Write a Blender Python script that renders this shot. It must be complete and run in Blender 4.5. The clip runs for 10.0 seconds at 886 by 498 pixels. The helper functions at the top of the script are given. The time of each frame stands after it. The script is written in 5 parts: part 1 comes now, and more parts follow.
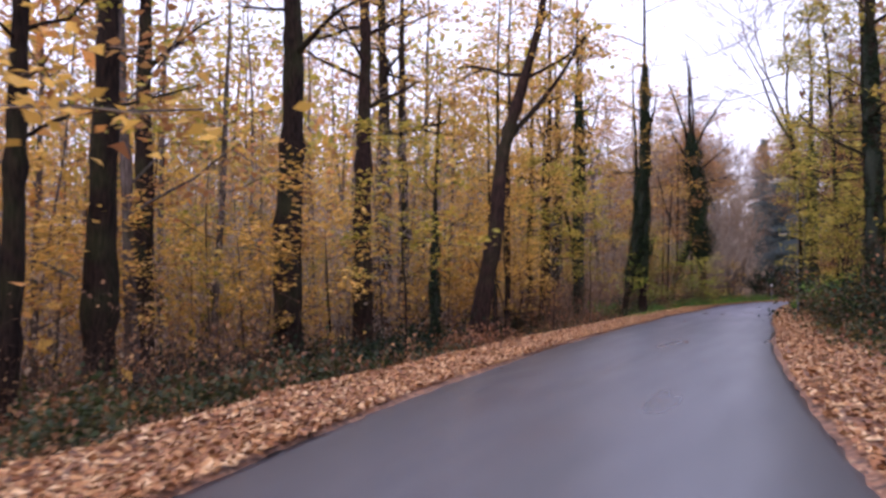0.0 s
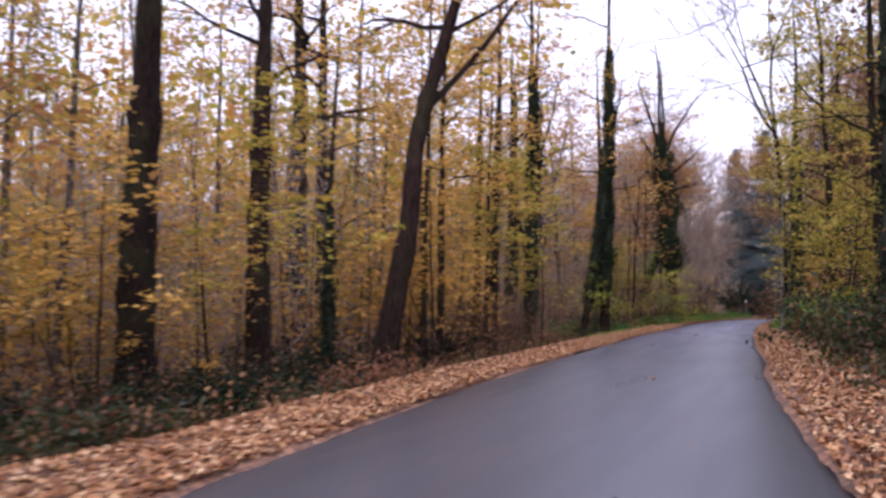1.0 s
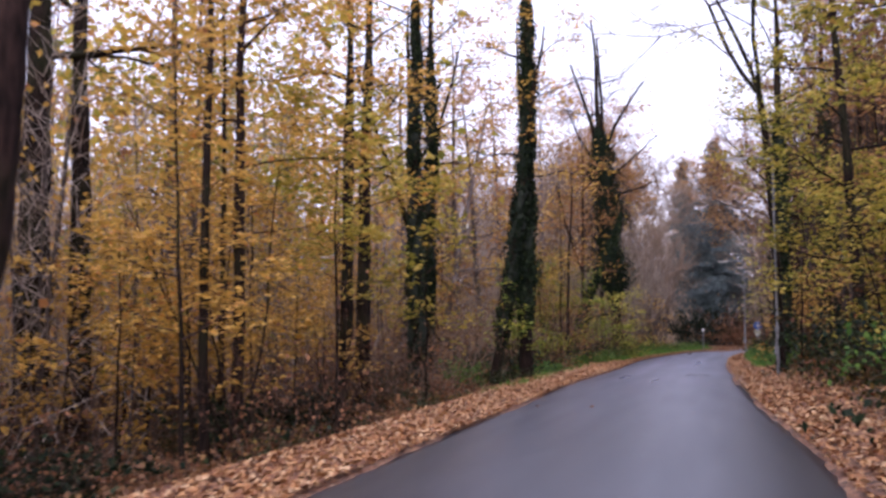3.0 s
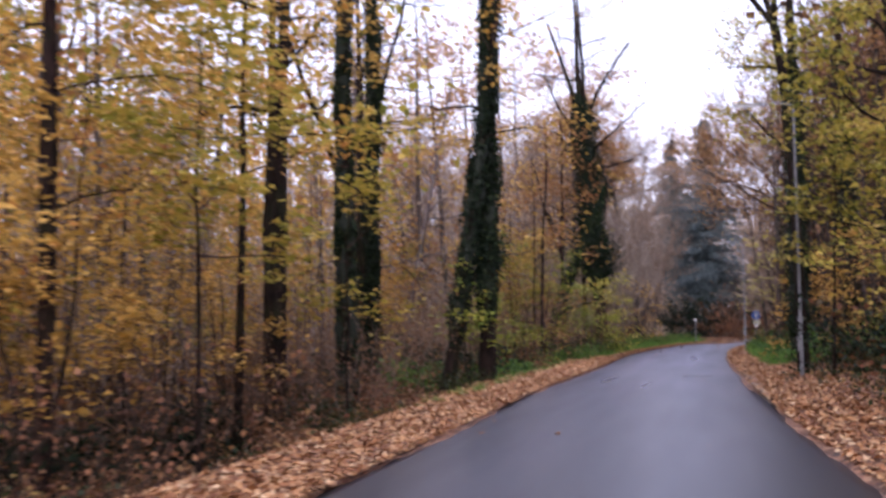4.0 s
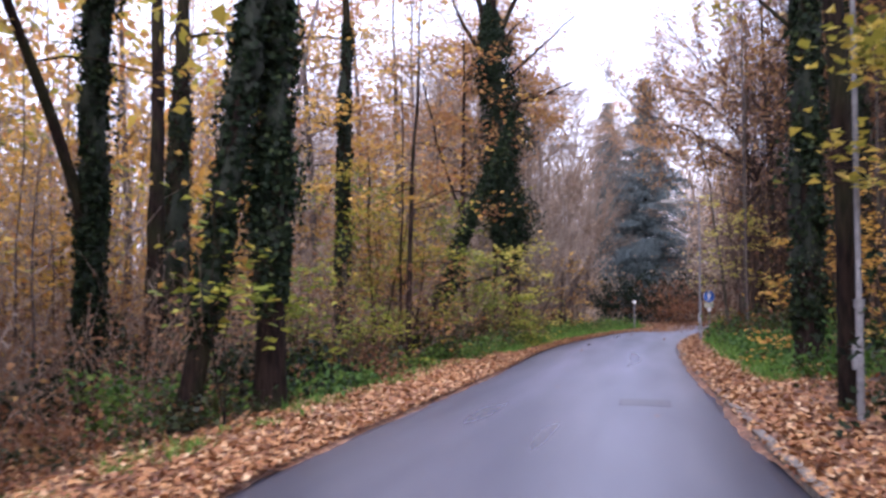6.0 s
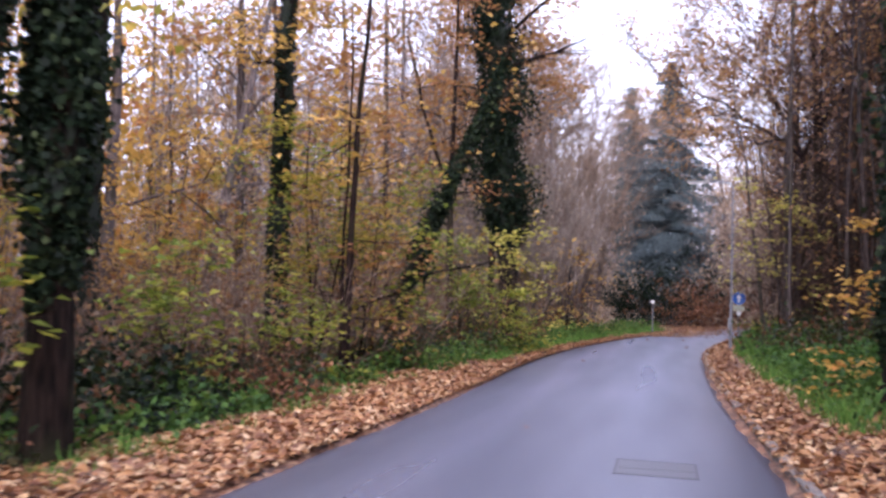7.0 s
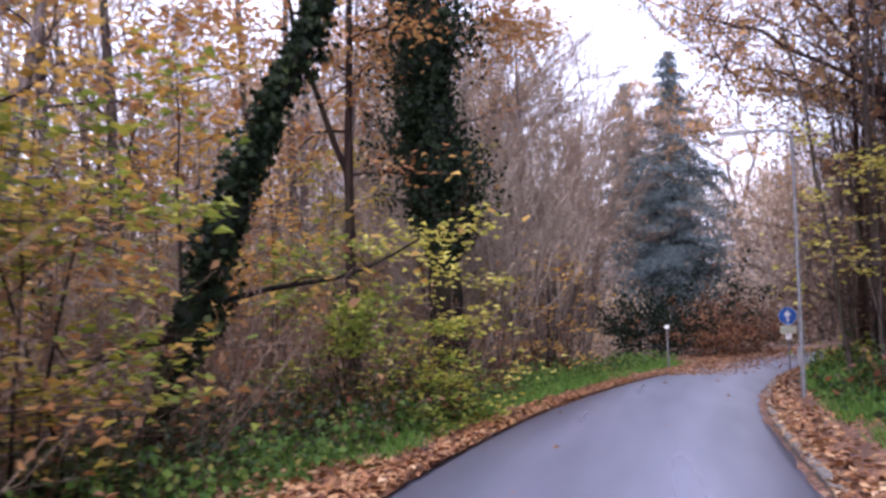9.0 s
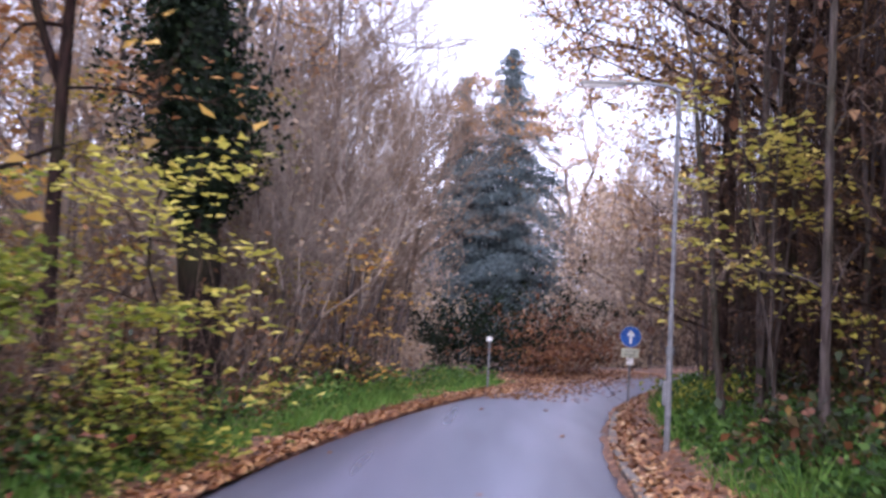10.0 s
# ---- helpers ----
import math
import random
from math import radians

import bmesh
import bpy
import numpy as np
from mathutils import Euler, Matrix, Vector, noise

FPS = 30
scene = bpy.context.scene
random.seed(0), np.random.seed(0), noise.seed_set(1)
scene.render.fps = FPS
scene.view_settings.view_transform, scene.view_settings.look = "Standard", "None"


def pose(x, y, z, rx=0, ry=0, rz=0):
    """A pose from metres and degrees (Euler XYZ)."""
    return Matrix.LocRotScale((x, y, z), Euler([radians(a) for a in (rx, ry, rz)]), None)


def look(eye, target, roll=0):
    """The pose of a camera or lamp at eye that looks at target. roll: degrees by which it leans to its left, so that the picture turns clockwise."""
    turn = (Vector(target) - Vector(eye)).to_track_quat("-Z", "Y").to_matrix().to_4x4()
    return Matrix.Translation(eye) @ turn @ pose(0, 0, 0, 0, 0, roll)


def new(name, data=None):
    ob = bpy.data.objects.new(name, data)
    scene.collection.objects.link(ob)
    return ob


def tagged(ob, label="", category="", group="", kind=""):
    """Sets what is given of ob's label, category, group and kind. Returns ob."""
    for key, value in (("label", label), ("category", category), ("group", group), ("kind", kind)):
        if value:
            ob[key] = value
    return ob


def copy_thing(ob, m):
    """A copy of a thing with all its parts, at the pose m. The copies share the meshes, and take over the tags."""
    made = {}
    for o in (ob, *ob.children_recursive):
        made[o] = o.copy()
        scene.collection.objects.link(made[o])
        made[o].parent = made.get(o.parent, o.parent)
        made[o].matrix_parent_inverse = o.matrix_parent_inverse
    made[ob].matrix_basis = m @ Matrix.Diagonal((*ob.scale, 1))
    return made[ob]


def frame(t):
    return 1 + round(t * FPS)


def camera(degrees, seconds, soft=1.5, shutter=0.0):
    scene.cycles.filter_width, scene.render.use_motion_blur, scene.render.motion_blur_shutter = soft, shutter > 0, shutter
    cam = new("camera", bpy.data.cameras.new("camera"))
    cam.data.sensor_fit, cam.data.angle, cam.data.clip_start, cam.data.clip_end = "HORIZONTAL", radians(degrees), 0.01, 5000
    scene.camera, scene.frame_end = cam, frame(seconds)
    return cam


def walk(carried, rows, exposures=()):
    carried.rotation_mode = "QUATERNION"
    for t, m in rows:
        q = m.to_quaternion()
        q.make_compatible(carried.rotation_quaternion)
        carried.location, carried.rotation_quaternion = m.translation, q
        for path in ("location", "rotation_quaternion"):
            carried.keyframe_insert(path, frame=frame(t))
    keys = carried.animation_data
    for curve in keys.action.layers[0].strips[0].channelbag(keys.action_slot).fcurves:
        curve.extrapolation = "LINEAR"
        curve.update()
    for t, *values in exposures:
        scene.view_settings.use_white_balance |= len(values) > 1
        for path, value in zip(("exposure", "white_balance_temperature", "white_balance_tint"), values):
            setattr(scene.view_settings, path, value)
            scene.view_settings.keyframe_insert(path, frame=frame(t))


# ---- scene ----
cam = camera(45.15, 10.0, soft=2.9, shutter=0.35)
# seconds, eye x, y, z, yaw, pitch, roll
ROWS = [
    (0.0, 0.00, 0.00, 1.60, -0.62, 1.73, -0.20),
    (0.5, 0.90, 3.59, 1.60, 0.67, 2.38, 0.33),
    (1.0, 1.73, 7.14, 1.60, -2.24, 2.47, -0.68),
    (1.5, 2.51, 10.66, 1.60, -4.66, 3.62, 0.03),
    (2.0, 3.31, 14.13, 1.59, -5.92, 3.74, 0.61),
    (2.5, 4.17, 17.59, 1.60, -5.34, 3.30, 1.09),
    (2.7, 4.56, 18.94, 1.60, -5.39, 3.77, 0.73),
    (3.8, 6.49, 26.09, 1.60, -5.08, 4.53, -0.11),
    (4.0, 6.88, 27.32, 1.60, -5.99, 3.78, 0.66),
    (4.5, 7.92, 30.34, 1.59, -10.12, 2.82, 1.04),
    (5.0, 8.86, 33.35, 1.60, -8.70, 3.52, 1.60),
    (5.5, 9.92, 36.44, 1.61, -9.80, 3.37, -0.15),
    (5.7, 10.34, 37.67, 1.60, -9.52, 2.65, 0.29),
    (6.8, 12.67, 44.23, 1.59, -8.25, 2.77, -0.81),
    (7.0, 13.13, 45.33, 1.60, -8.22, 2.27, -1.56),
    (7.5, 14.34, 47.97, 1.57, -0.73, 3.41, 1.87),
    (8.0, 15.23, 50.88, 1.62, -1.39, 3.42, 2.11),
    (8.2, 15.54, 52.07, 1.60, -5.37, 2.45, 2.29),
    (8.5, 15.99, 53.83, 1.60, -6.65, 2.84, 2.44),
    (8.6, 16.15, 54.41, 1.60, -8.63, 2.72, 1.74),
    (9.0, 16.81, 56.67, 1.60, -7.99, 4.11, 1.41),
    (9.2, 17.18, 57.79, 1.60, -8.12, 3.18, 1.04),
    (9.5, 17.78, 59.45, 1.60, -11.47, 1.89, -0.38),
    (9.6, 17.98, 60.00, 1.60, -13.52, 2.35, -0.92),
    (10.0, 18.77, 62.24, 1.59, -17.39, 4.28, -2.98),
]
walk(cam, [(t, pose(x, y, z, 90 + pitch, roll, yaw)) for t, x, y, z, yaw, pitch, roll in ROWS], [(0.0, 0.44, 5640, 29), (4.0, 0.60, 5560, 28), (5.5, 1.02, 5440, 27), (8.5, 1.06, 5440, 28), (10.0, 1.14, 5340, 28)])

# ---------- sky and light ----------
world = bpy.data.worlds.new("overcast_sky")
world.use_nodes = True
scene.world = world
wn, wl = world.node_tree.nodes, world.node_tree.links
sky = wn.new("ShaderNodeTexSky")
sky.sky_type, sky.sun_disc = "NISHITA", False
sky.sun_elevation, sky.sun_rotation = radians(30), radians(198)
sky.air_density, sky.dust_density, sky.ozone_density = 1.6, 6.0, 1.0
SKY, CLOUD = 0.05, 0.95
bg_sky, bg_cloud, add_sky = wn.new("ShaderNodeBackground"), wn.new("ShaderNodeBackground"), wn.new("ShaderNodeAddShader")
wl.new(sky.outputs[0], bg_sky.inputs[0])
bg_sky.inputs[1].default_value = SKY
bg_cloud.inputs[0].default_value = (0.97, 0.95, 1.0, 1)
bg_cloud.inputs[1].default_value = CLOUD
wl.new(bg_sky.outputs[0], add_sky.inputs[0])
wl.new(bg_cloud.outputs[0], add_sky.inputs[1])
wl.new(add_sky.outputs[0], wn["World Output"].inputs[0])

sun = new("sun", bpy.data.lights.new("sun", "SUN"))
sun.data.energy, sun.data.angle, sun.data.color = 1.4, radians(24), (1.0, 0.97, 0.93)
sun.matrix_world = look((0, 0, 60), (9.3, 28.5, 43))


# ---------- materials ----------
def material(name):
    m = bpy.data.materials.new(name)
    m.use_nodes = True
    n = m.node_tree.nodes
    return m, n, m.node_tree.links, n["Principled BSDF"]


def ramp(n, stops):
    r = n.new("ShaderNodeValToRGB")
    e = r.color_ramp.elements
    while len(e) < len(stops):
        e.new(0.5)
    for i, (p, c) in enumerate(stops):
        e[i].position, e[i].color = p, (*c, 1)
    return r


def leaf_material(name, stops, through_light=0.45, rough=0.6, gloss=0.3):
    """Thin leaves: each its own tone, lit from the front and shining through from behind."""
    m, n, l, p = material(name)
    geo = n.new("ShaderNodeNewGeometry")
    info = n.new("ShaderNodeObjectInfo")
    add = n.new("ShaderNodeMath")
    add.operation = "MULTIPLY_ADD"
    l.new(info.outputs["Random"], add.inputs[0])
    add.inputs[1].default_value = 0.22
    sc = n.new("ShaderNodeMath")
    sc.operation = "MULTIPLY"
    sc.inputs[1].default_value = 0.8
    l.new(geo.outputs["Random Per Island"], sc.inputs[0])
    l.new(sc.outputs[0], add.inputs[2])
    r = ramp(n, stops)
    l.new(add.outputs[0], r.inputs[0])
    l.new(r.outputs[0], p.inputs["Base Color"])
    p.inputs["Roughness"].default_value = rough
    p.inputs["Specular IOR Level"].default_value = gloss
    tr = n.new("ShaderNodeBsdfTranslucent")
    l.new(r.outputs[0], tr.inputs[0])
    mix = n.new("ShaderNodeMixShader")
    mix.inputs[0].default_value = through_light
    l.new(p.outputs[0], mix.inputs[1])
    l.new(tr.outputs[0], mix.inputs[2])
    l.new(mix.outputs[0], n["Material Output"].inputs[0])
    return m


def bark_material(name, dark, light, moss=0.0, scale=1.0):
    m, n, l, p = material(name)
    tc = n.new("ShaderNodeTexCoord")
    mp = n.new("ShaderNodeMapping")
    mp.inputs["Scale"].default_value = (9 * scale, 9 * scale, 1.6 * scale)
    l.new(tc.outputs["Object"], mp.inputs[0])
    a = n.new("ShaderNodeTexNoise")
    a.inputs["Scale"].default_value, a.inputs["Detail"].default_value = 2.2, 6
    l.new(mp.outputs[0], a.inputs["Vector"])
    b = n.new("ShaderNodeTexNoise")
    b.inputs["Scale"].default_value = 0.9
    l.new(tc.outputs["Object"], b.inputs["Vector"])
    r = ramp(n, [(0.36, dark), (0.66, light)])
    l.new(a.outputs["Fac"], r.inputs[0])
    g = ramp(n, [(0.48, (0, 0, 0)), (0.62, (moss, moss, moss))])
    l.new(b.outputs["Fac"], g.inputs[0])
    mix = n.new("ShaderNodeMixRGB")
    l.new(g.outputs[0], mix.inputs[0])
    l.new(r.outputs[0], mix.inputs[1])
    mix.inputs[2].default_value = (0.045, 0.06, 0.02, 1)
    l.new(mix.outputs[0], p.inputs["Base Color"])
    p.inputs["Roughness"].default_value, p.inputs["Specular IOR Level"].default_value = 0.9, 0.12
    bump = n.new("ShaderNodeBump")
    bump.inputs["Strength"].default_value, bump.inputs["Distance"].default_value = 1.0, 0.05
    l.new(a.outputs["Fac"], bump.inputs["Height"])
    l.new(bump.outputs[0], p.inputs["Normal"])
    return m


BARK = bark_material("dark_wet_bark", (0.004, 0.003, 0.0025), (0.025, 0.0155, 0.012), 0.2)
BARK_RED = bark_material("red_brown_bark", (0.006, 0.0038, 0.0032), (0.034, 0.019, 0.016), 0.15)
# Grey bark, paled further: distance haze is put into its colour.
BARK_GREY = bark_material("hazed_grey_bark", (0.085, 0.068, 0.064), (0.22, 0.18, 0.17), 0.3)
BARK_MID = bark_material("grey_brown_bark", (0.045, 0.035, 0.031), (0.13, 0.105, 0.095), 0.3)
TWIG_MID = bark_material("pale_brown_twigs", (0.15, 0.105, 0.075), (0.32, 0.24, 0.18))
# Twigs around the bend, with mist mixed into their colour.
TWIG_HAZE = bark_material("hazed_brown_twigs", (0.25, 0.205, 0.17), (0.41, 0.345, 0.29))
TWIG = bark_material("brown_twigs", (0.030, 0.019, 0.014), (0.105, 0.066, 0.048))
# Farthest twigs, palest of all: the colour also carries the haze.
TWIG_HAZED = bark_material("hazed_grey_twigs", (0.40, 0.34, 0.31), (0.58, 0.50, 0.46))
LEAF_YELLOW = leaf_material("golden_autumn_leaves", [(0.0, (0.17, 0.11, 0.03)), (0.2, (0.47, 0.29, 0.055)), (0.55, (0.73, 0.45, 0.085)), (0.8, (0.80, 0.51, 0.13)), (0.92, (0.68, 0.31, 0.08)), (1.0, (0.30, 0.13, 0.05))])
LEAF_LIME = leaf_material("yellow_green_leaves", [(0.0, (0.11, 0.13, 0.025)), (0.3, (0.34, 0.31, 0.04)), (0.7, (0.58, 0.44, 0.07)), (0.9, (0.66, 0.46, 0.10)), (1.0, (0.52, 0.27, 0.05))])
LEAF_ORANGE = leaf_material("orange_brown_leaves", [(0.0, (0.38, 0.23, 0.07)), (0.4, (0.50, 0.28, 0.09)), (0.8, (0.42, 0.19, 0.07)), (1.0, (0.26, 0.12, 0.05))])
LEAF_BROWN = leaf_material("withered_brown_leaves", [(0.0, (0.07, 0.045, 0.022)), (0.4, (0.18, 0.09, 0.045)), (0.75, (0.27, 0.145, 0.065)), (1.0, (0.40, 0.25, 0.09))], 0.3)
# Dry leaves, lighter than their own tan to paint in distance haze.
LEAF_DRY_HAZED = leaf_material("hazed_dry_leaves", [(0.0, (0.25, 0.175, 0.11)), (0.4, (0.43, 0.315, 0.21)), (0.75, (0.54, 0.42, 0.30)), (1.0, (0.62, 0.50, 0.32))], 0.5)
LEAF_RUST = leaf_material("rust_brown_leaves", [(0.0, (0.075, 0.034, 0.018)), (0.4, (0.18, 0.078, 0.038)), (0.8, (0.29, 0.135, 0.06)), (1.0, (0.40, 0.22, 0.09))], 0.3)
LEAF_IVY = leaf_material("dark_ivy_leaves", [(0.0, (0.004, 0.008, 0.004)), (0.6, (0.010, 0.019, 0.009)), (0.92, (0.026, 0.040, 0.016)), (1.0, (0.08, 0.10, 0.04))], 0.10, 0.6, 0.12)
LEAF_BRAMBLE = leaf_material("bramble_leaves", [(0.0, (0.012, 0.022, 0.008)), (0.5, (0.032, 0.048, 0.014)), (0.72, (0.09, 0.065, 0.022)), (0.87, (0.18, 0.06, 0.03)), (1.0, (0.36, 0.25, 0.06))], 0.25, 0.5)
LEAF_GREEN = leaf_material("fresh_green_leaves", [(0.0, (0.09, 0.14, 0.02)), (0.5, (0.25, 0.30, 0.04)), (0.85, (0.46, 0.44, 0.06)), (1.0, (0.62, 0.52, 0.08))], 0.45)
LEAF_PALE = leaf_material("pale_lime_leaves", [(0.0, (0.40, 0.40, 0.07)), (0.4, (0.64, 0.58, 0.10)), (0.8, (0.80, 0.68, 0.17)), (1.0, (0.76, 0.50, 0.10))], 0.4)
LITTER = leaf_material("fallen_leaves", [(0.0, (0.05, 0.025, 0.016)), (0.2, (0.17, 0.07, 0.034)), (0.45, (0.37, 0.165, 0.065)), (0.7, (0.54, 0.30, 0.125)), (0.88, (0.70, 0.50, 0.29)), (1.0, (0.76, 0.56, 0.13))], 0.12, 0.55)
# Needle green greyed and lightened; haze over the far spruce is in it.
NEEDLES = leaf_material("hazed_spruce_needles", [(0.0, (0.05, 0.07, 0.075)), (0.6, (0.095, 0.125, 0.13)), (1.0, (0.14, 0.17, 0.165))], 0.2)
GRASS = leaf_material("grass_blades", [(0.0, (0.045, 0.10, 0.018)), (0.5, (0.10, 0.22, 0.032)), (0.9, (0.20, 0.34, 0.06)), (1.0, (0.40, 0.36, 0.14))], 0.4)
HERB = leaf_material("green_weeds", [(0.0, (0.022, 0.054, 0.012)), (0.5, (0.068, 0.15, 0.026)), (0.9, (0.16, 0.26, 0.045)), (1.0, (0.34, 0.29, 0.07))], 0.4)


def asphalt_material():
    m, n, l, p = material("damp_asphalt")
    tc = n.new("ShaderNodeTexCoord")
    fine = n.new("ShaderNodeTexNoise")
    fine.inputs["Scale"].default_value, fine.inputs["Detail"].default_value = 160, 4
    l.new(tc.outputs["Object"], fine.inputs["Vector"])
    mp = n.new("ShaderNodeMapping")
    mp.vector_type = "TEXTURE"
    mp.inputs["Rotation"].default_value = (0, 0, radians(-20))
    mp.inputs["Scale"].default_value = (0.9, 9.0, 1)
    l.new(tc.outputs["Object"], mp.inputs[0])
    big = n.new("ShaderNodeTexNoise")
    big.inputs["Scale"].default_value, big.inputs["Detail"].default_value = 1.1, 1.5
    l.new(mp.outputs[0], big.inputs["Vector"])
    c = ramp(n, [(0.3, (0.060, 0.063, 0.087)), (0.7, (0.116, 0.119, 0.160))])
    l.new(fine.outputs["Fac"], c.inputs[0])
    d = ramp(n, [(0.3, (0.76, 0.76, 0.76)), (0.5, (0.98, 0.98, 0.98)), (0.7, (1.2, 1.2, 1.2))])
    l.new(big.outputs["Fac"], d.inputs[0])
    mul = n.new("ShaderNodeMixRGB")
    mul.blend_type, mul.inputs[0].default_value = "MULTIPLY", 1
    l.new(c.outputs[0], mul.inputs[1])
    l.new(d.outputs[0], mul.inputs[2])
    uv = n.new("ShaderNodeUVMap")
    sep = n.new("ShaderNodeSeparateXYZ")
    l.new(uv.outputs[0], sep.inputs[0])
    lane = ramp(n, [(0.0, (0.62, 0.62, 0.62)), (0.10, (0.74, 0.74, 0.74)), (0.30, (1.12, 1.12, 1.12)), (0.5, (0.96, 0.96, 0.96)), (0.70, (1.12, 1.12, 1.12)), (0.90, (0.72, 0.72, 0.72)), (1.0, (0.55, 0.55, 0.55))])
    l.new(sep.outputs[0], lane.inputs[0])
    worn = n.new("ShaderNodeMixRGB")
    worn.blend_type, worn.inputs[0].default_value = "MULTIPLY", 1
    l.new(mul.outputs[0], worn.inputs[1])
    l.new(lane.outputs[0], worn.inputs[2])
    # Scales the base colour from 0.40 to 1.6 between y 36 and 62.
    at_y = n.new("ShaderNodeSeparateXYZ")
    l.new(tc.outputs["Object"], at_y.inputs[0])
    y_gain = n.new("ShaderNodeMapRange")
    y_gain.inputs["From Min"].default_value, y_gain.inputs["From Max"].default_value = 36, 62
    y_gain.inputs["To Min"].default_value, y_gain.inputs["To Max"].default_value = 0.40, 1.6
    l.new(at_y.outputs[1], y_gain.inputs["Value"])
    y_toned = n.new("ShaderNodeMixRGB")
    y_toned.blend_type, y_toned.inputs[0].default_value = "MULTIPLY", 1
    l.new(worn.outputs[0], y_toned.inputs[1])
    l.new(y_gain.outputs["Result"], y_toned.inputs[2])
    l.new(y_toned.outputs[0], p.inputs["Base Color"])
    r = ramp(n, [(0.3, (0.37, 0.37, 0.37)), (0.7, (0.27, 0.27, 0.27))])
    l.new(big.outputs["Fac"], r.inputs[0])
    l.new(r.outputs[0], p.inputs["Roughness"])
    bump = n.new("ShaderNodeBump")
    p.inputs["Specular IOR Level"].default_value = 0.55
    bump.inputs["Strength"].default_value, bump.inputs["Distance"].default_value = 0.35, 0.004
    l.new(fine.outputs["Fac"], bump.inputs["Height"])
    l.new(bump.outputs[0], p.inputs["Normal"])
    return m


def soil_material(name, stops, cell=16.0):
    """Trodden leaf mould: overlapping leaf-sized cells over dark soil."""
    m, n, l, p = material(name)
    tc = n.new("ShaderNodeTexCoord")
    v = n.new("ShaderNodeTexVoronoi")
    v.inputs["Scale"].default_value = cell
    l.new(tc.outputs["Object"], v.inputs["Vector"])
    w = n.new("ShaderNodeTexNoise")
    w.inputs["Scale"].default_value, w.inputs["Detail"].default_value = 0.7, 5
    l.new(tc.outputs["Object"], w.inputs["Vector"])
    s = n.new("ShaderNodeSeparateColor")
    l.new(v.outputs["Color"], s.inputs[0])
    r = ramp(n, stops)
    l.new(s.outputs[0], r.inputs[0])
    k = ramp(n, [(0.3, (0.45, 0.45, 0.45)), (0.7, (1.1, 1.1, 1.1))])
    l.new(w.outputs["Fac"], k.inputs[0])
    mul = n.new("ShaderNodeMixRGB")
    mul.blend_type, mul.inputs[0].default_value = "MULTIPLY", 1
    l.new(r.outputs[0], mul.inputs[1])
    l.new(k.outputs[0], mul.inputs[2])
    l.new(mul.outputs[0], p.inputs["Base Color"])
    p.inputs["Roughness"].default_value = 0.8
    bump = n.new("ShaderNodeBump")
    bump.inputs["Strength"].default_value, bump.inputs["Distance"].default_value = 0.9, 0.03
    l.new(v.outputs["Distance"], bump.inputs["Height"])
    l.new(bump.outputs[0], p.inputs["Normal"])
    return m


ASPHALT = asphalt_material()
SOIL = soil_material("leaf_mould", [(0.0, (0.018, 0.012, 0.008)), (0.4, (0.06, 0.032, 0.018)), (0.8, (0.14, 0.068, 0.033)), (1.0, (0.24, 0.14, 0.065))], 9)
VERGE = soil_material("leaf_covered_verge", [(0.0, (0.05, 0.025, 0.015)), (0.4, (0.18, 0.08, 0.04)), (0.8, (0.32, 0.15, 0.075)), (1.0, (0.45, 0.27, 0.15))], 13)


def plain_material(name, a, b, rough=0.5, metal=0.0, scale=12.0):
    m, n, l, p = material(name)
    tc = n.new("ShaderNodeTexCoord")
    t = n.new("ShaderNodeTexNoise")
    t.inputs["Scale"].default_value, t.inputs["Detail"].default_value = scale, 5
    l.new(tc.outputs["Object"], t.inputs["Vector"])
    r = ramp(n, [(0.35, a), (0.7, b)])
    l.new(t.outputs["Fac"], r.inputs[0])
    l.new(r.outputs[0], p.inputs["Base Color"])
    p.inputs["Roughness"].default_value, p.inputs["Metallic"].default_value = rough, metal
    return m


# Near-black colour for the shade inside the ivy.
IVY_SHADE = plain_material("ivy_inner_shade", (0.005, 0.008, 0.004), (0.013, 0.02, 0.009), 0.9)
TAR = plain_material("tarred_joint", (0.055, 0.055, 0.066), (0.085, 0.085, 0.10), 0.4, 0, 60)
PATCH = plain_material("mended_asphalt", (0.060, 0.060, 0.072), (0.110, 0.108, 0.125), 0.34, 0, 90)
STEEL = plain_material("galvanised_steel", (0.15, 0.152, 0.162), (0.24, 0.242, 0.252), 0.6, 0.2)
LAMP_GREY = plain_material("grey_lamp_housing", (0.24, 0.235, 0.22), (0.34, 0.33, 0.31), 0.5)
LAMP_GLASS = plain_material("lamp_cover", (0.62, 0.62, 0.60), (0.72, 0.72, 0.70), 0.25)
SIGN_BLUE = plain_material("sign_blue", (0.006, 0.075, 0.34), (0.010, 0.10, 0.42), 0.4)
SIGN_WHITE = plain_material("sign_white", (0.70, 0.70, 0.70), (0.82, 0.82, 0.82), 0.4)
SIGN_YELLOW = plain_material("faded_sign_plate", (0.42, 0.43, 0.30), (0.55, 0.56, 0.42), 0.5)
CONCRETE = plain_material("weathered_concrete", (0.10, 0.085, 0.072), (0.26, 0.23, 0.20), 0.9, 0, 14)


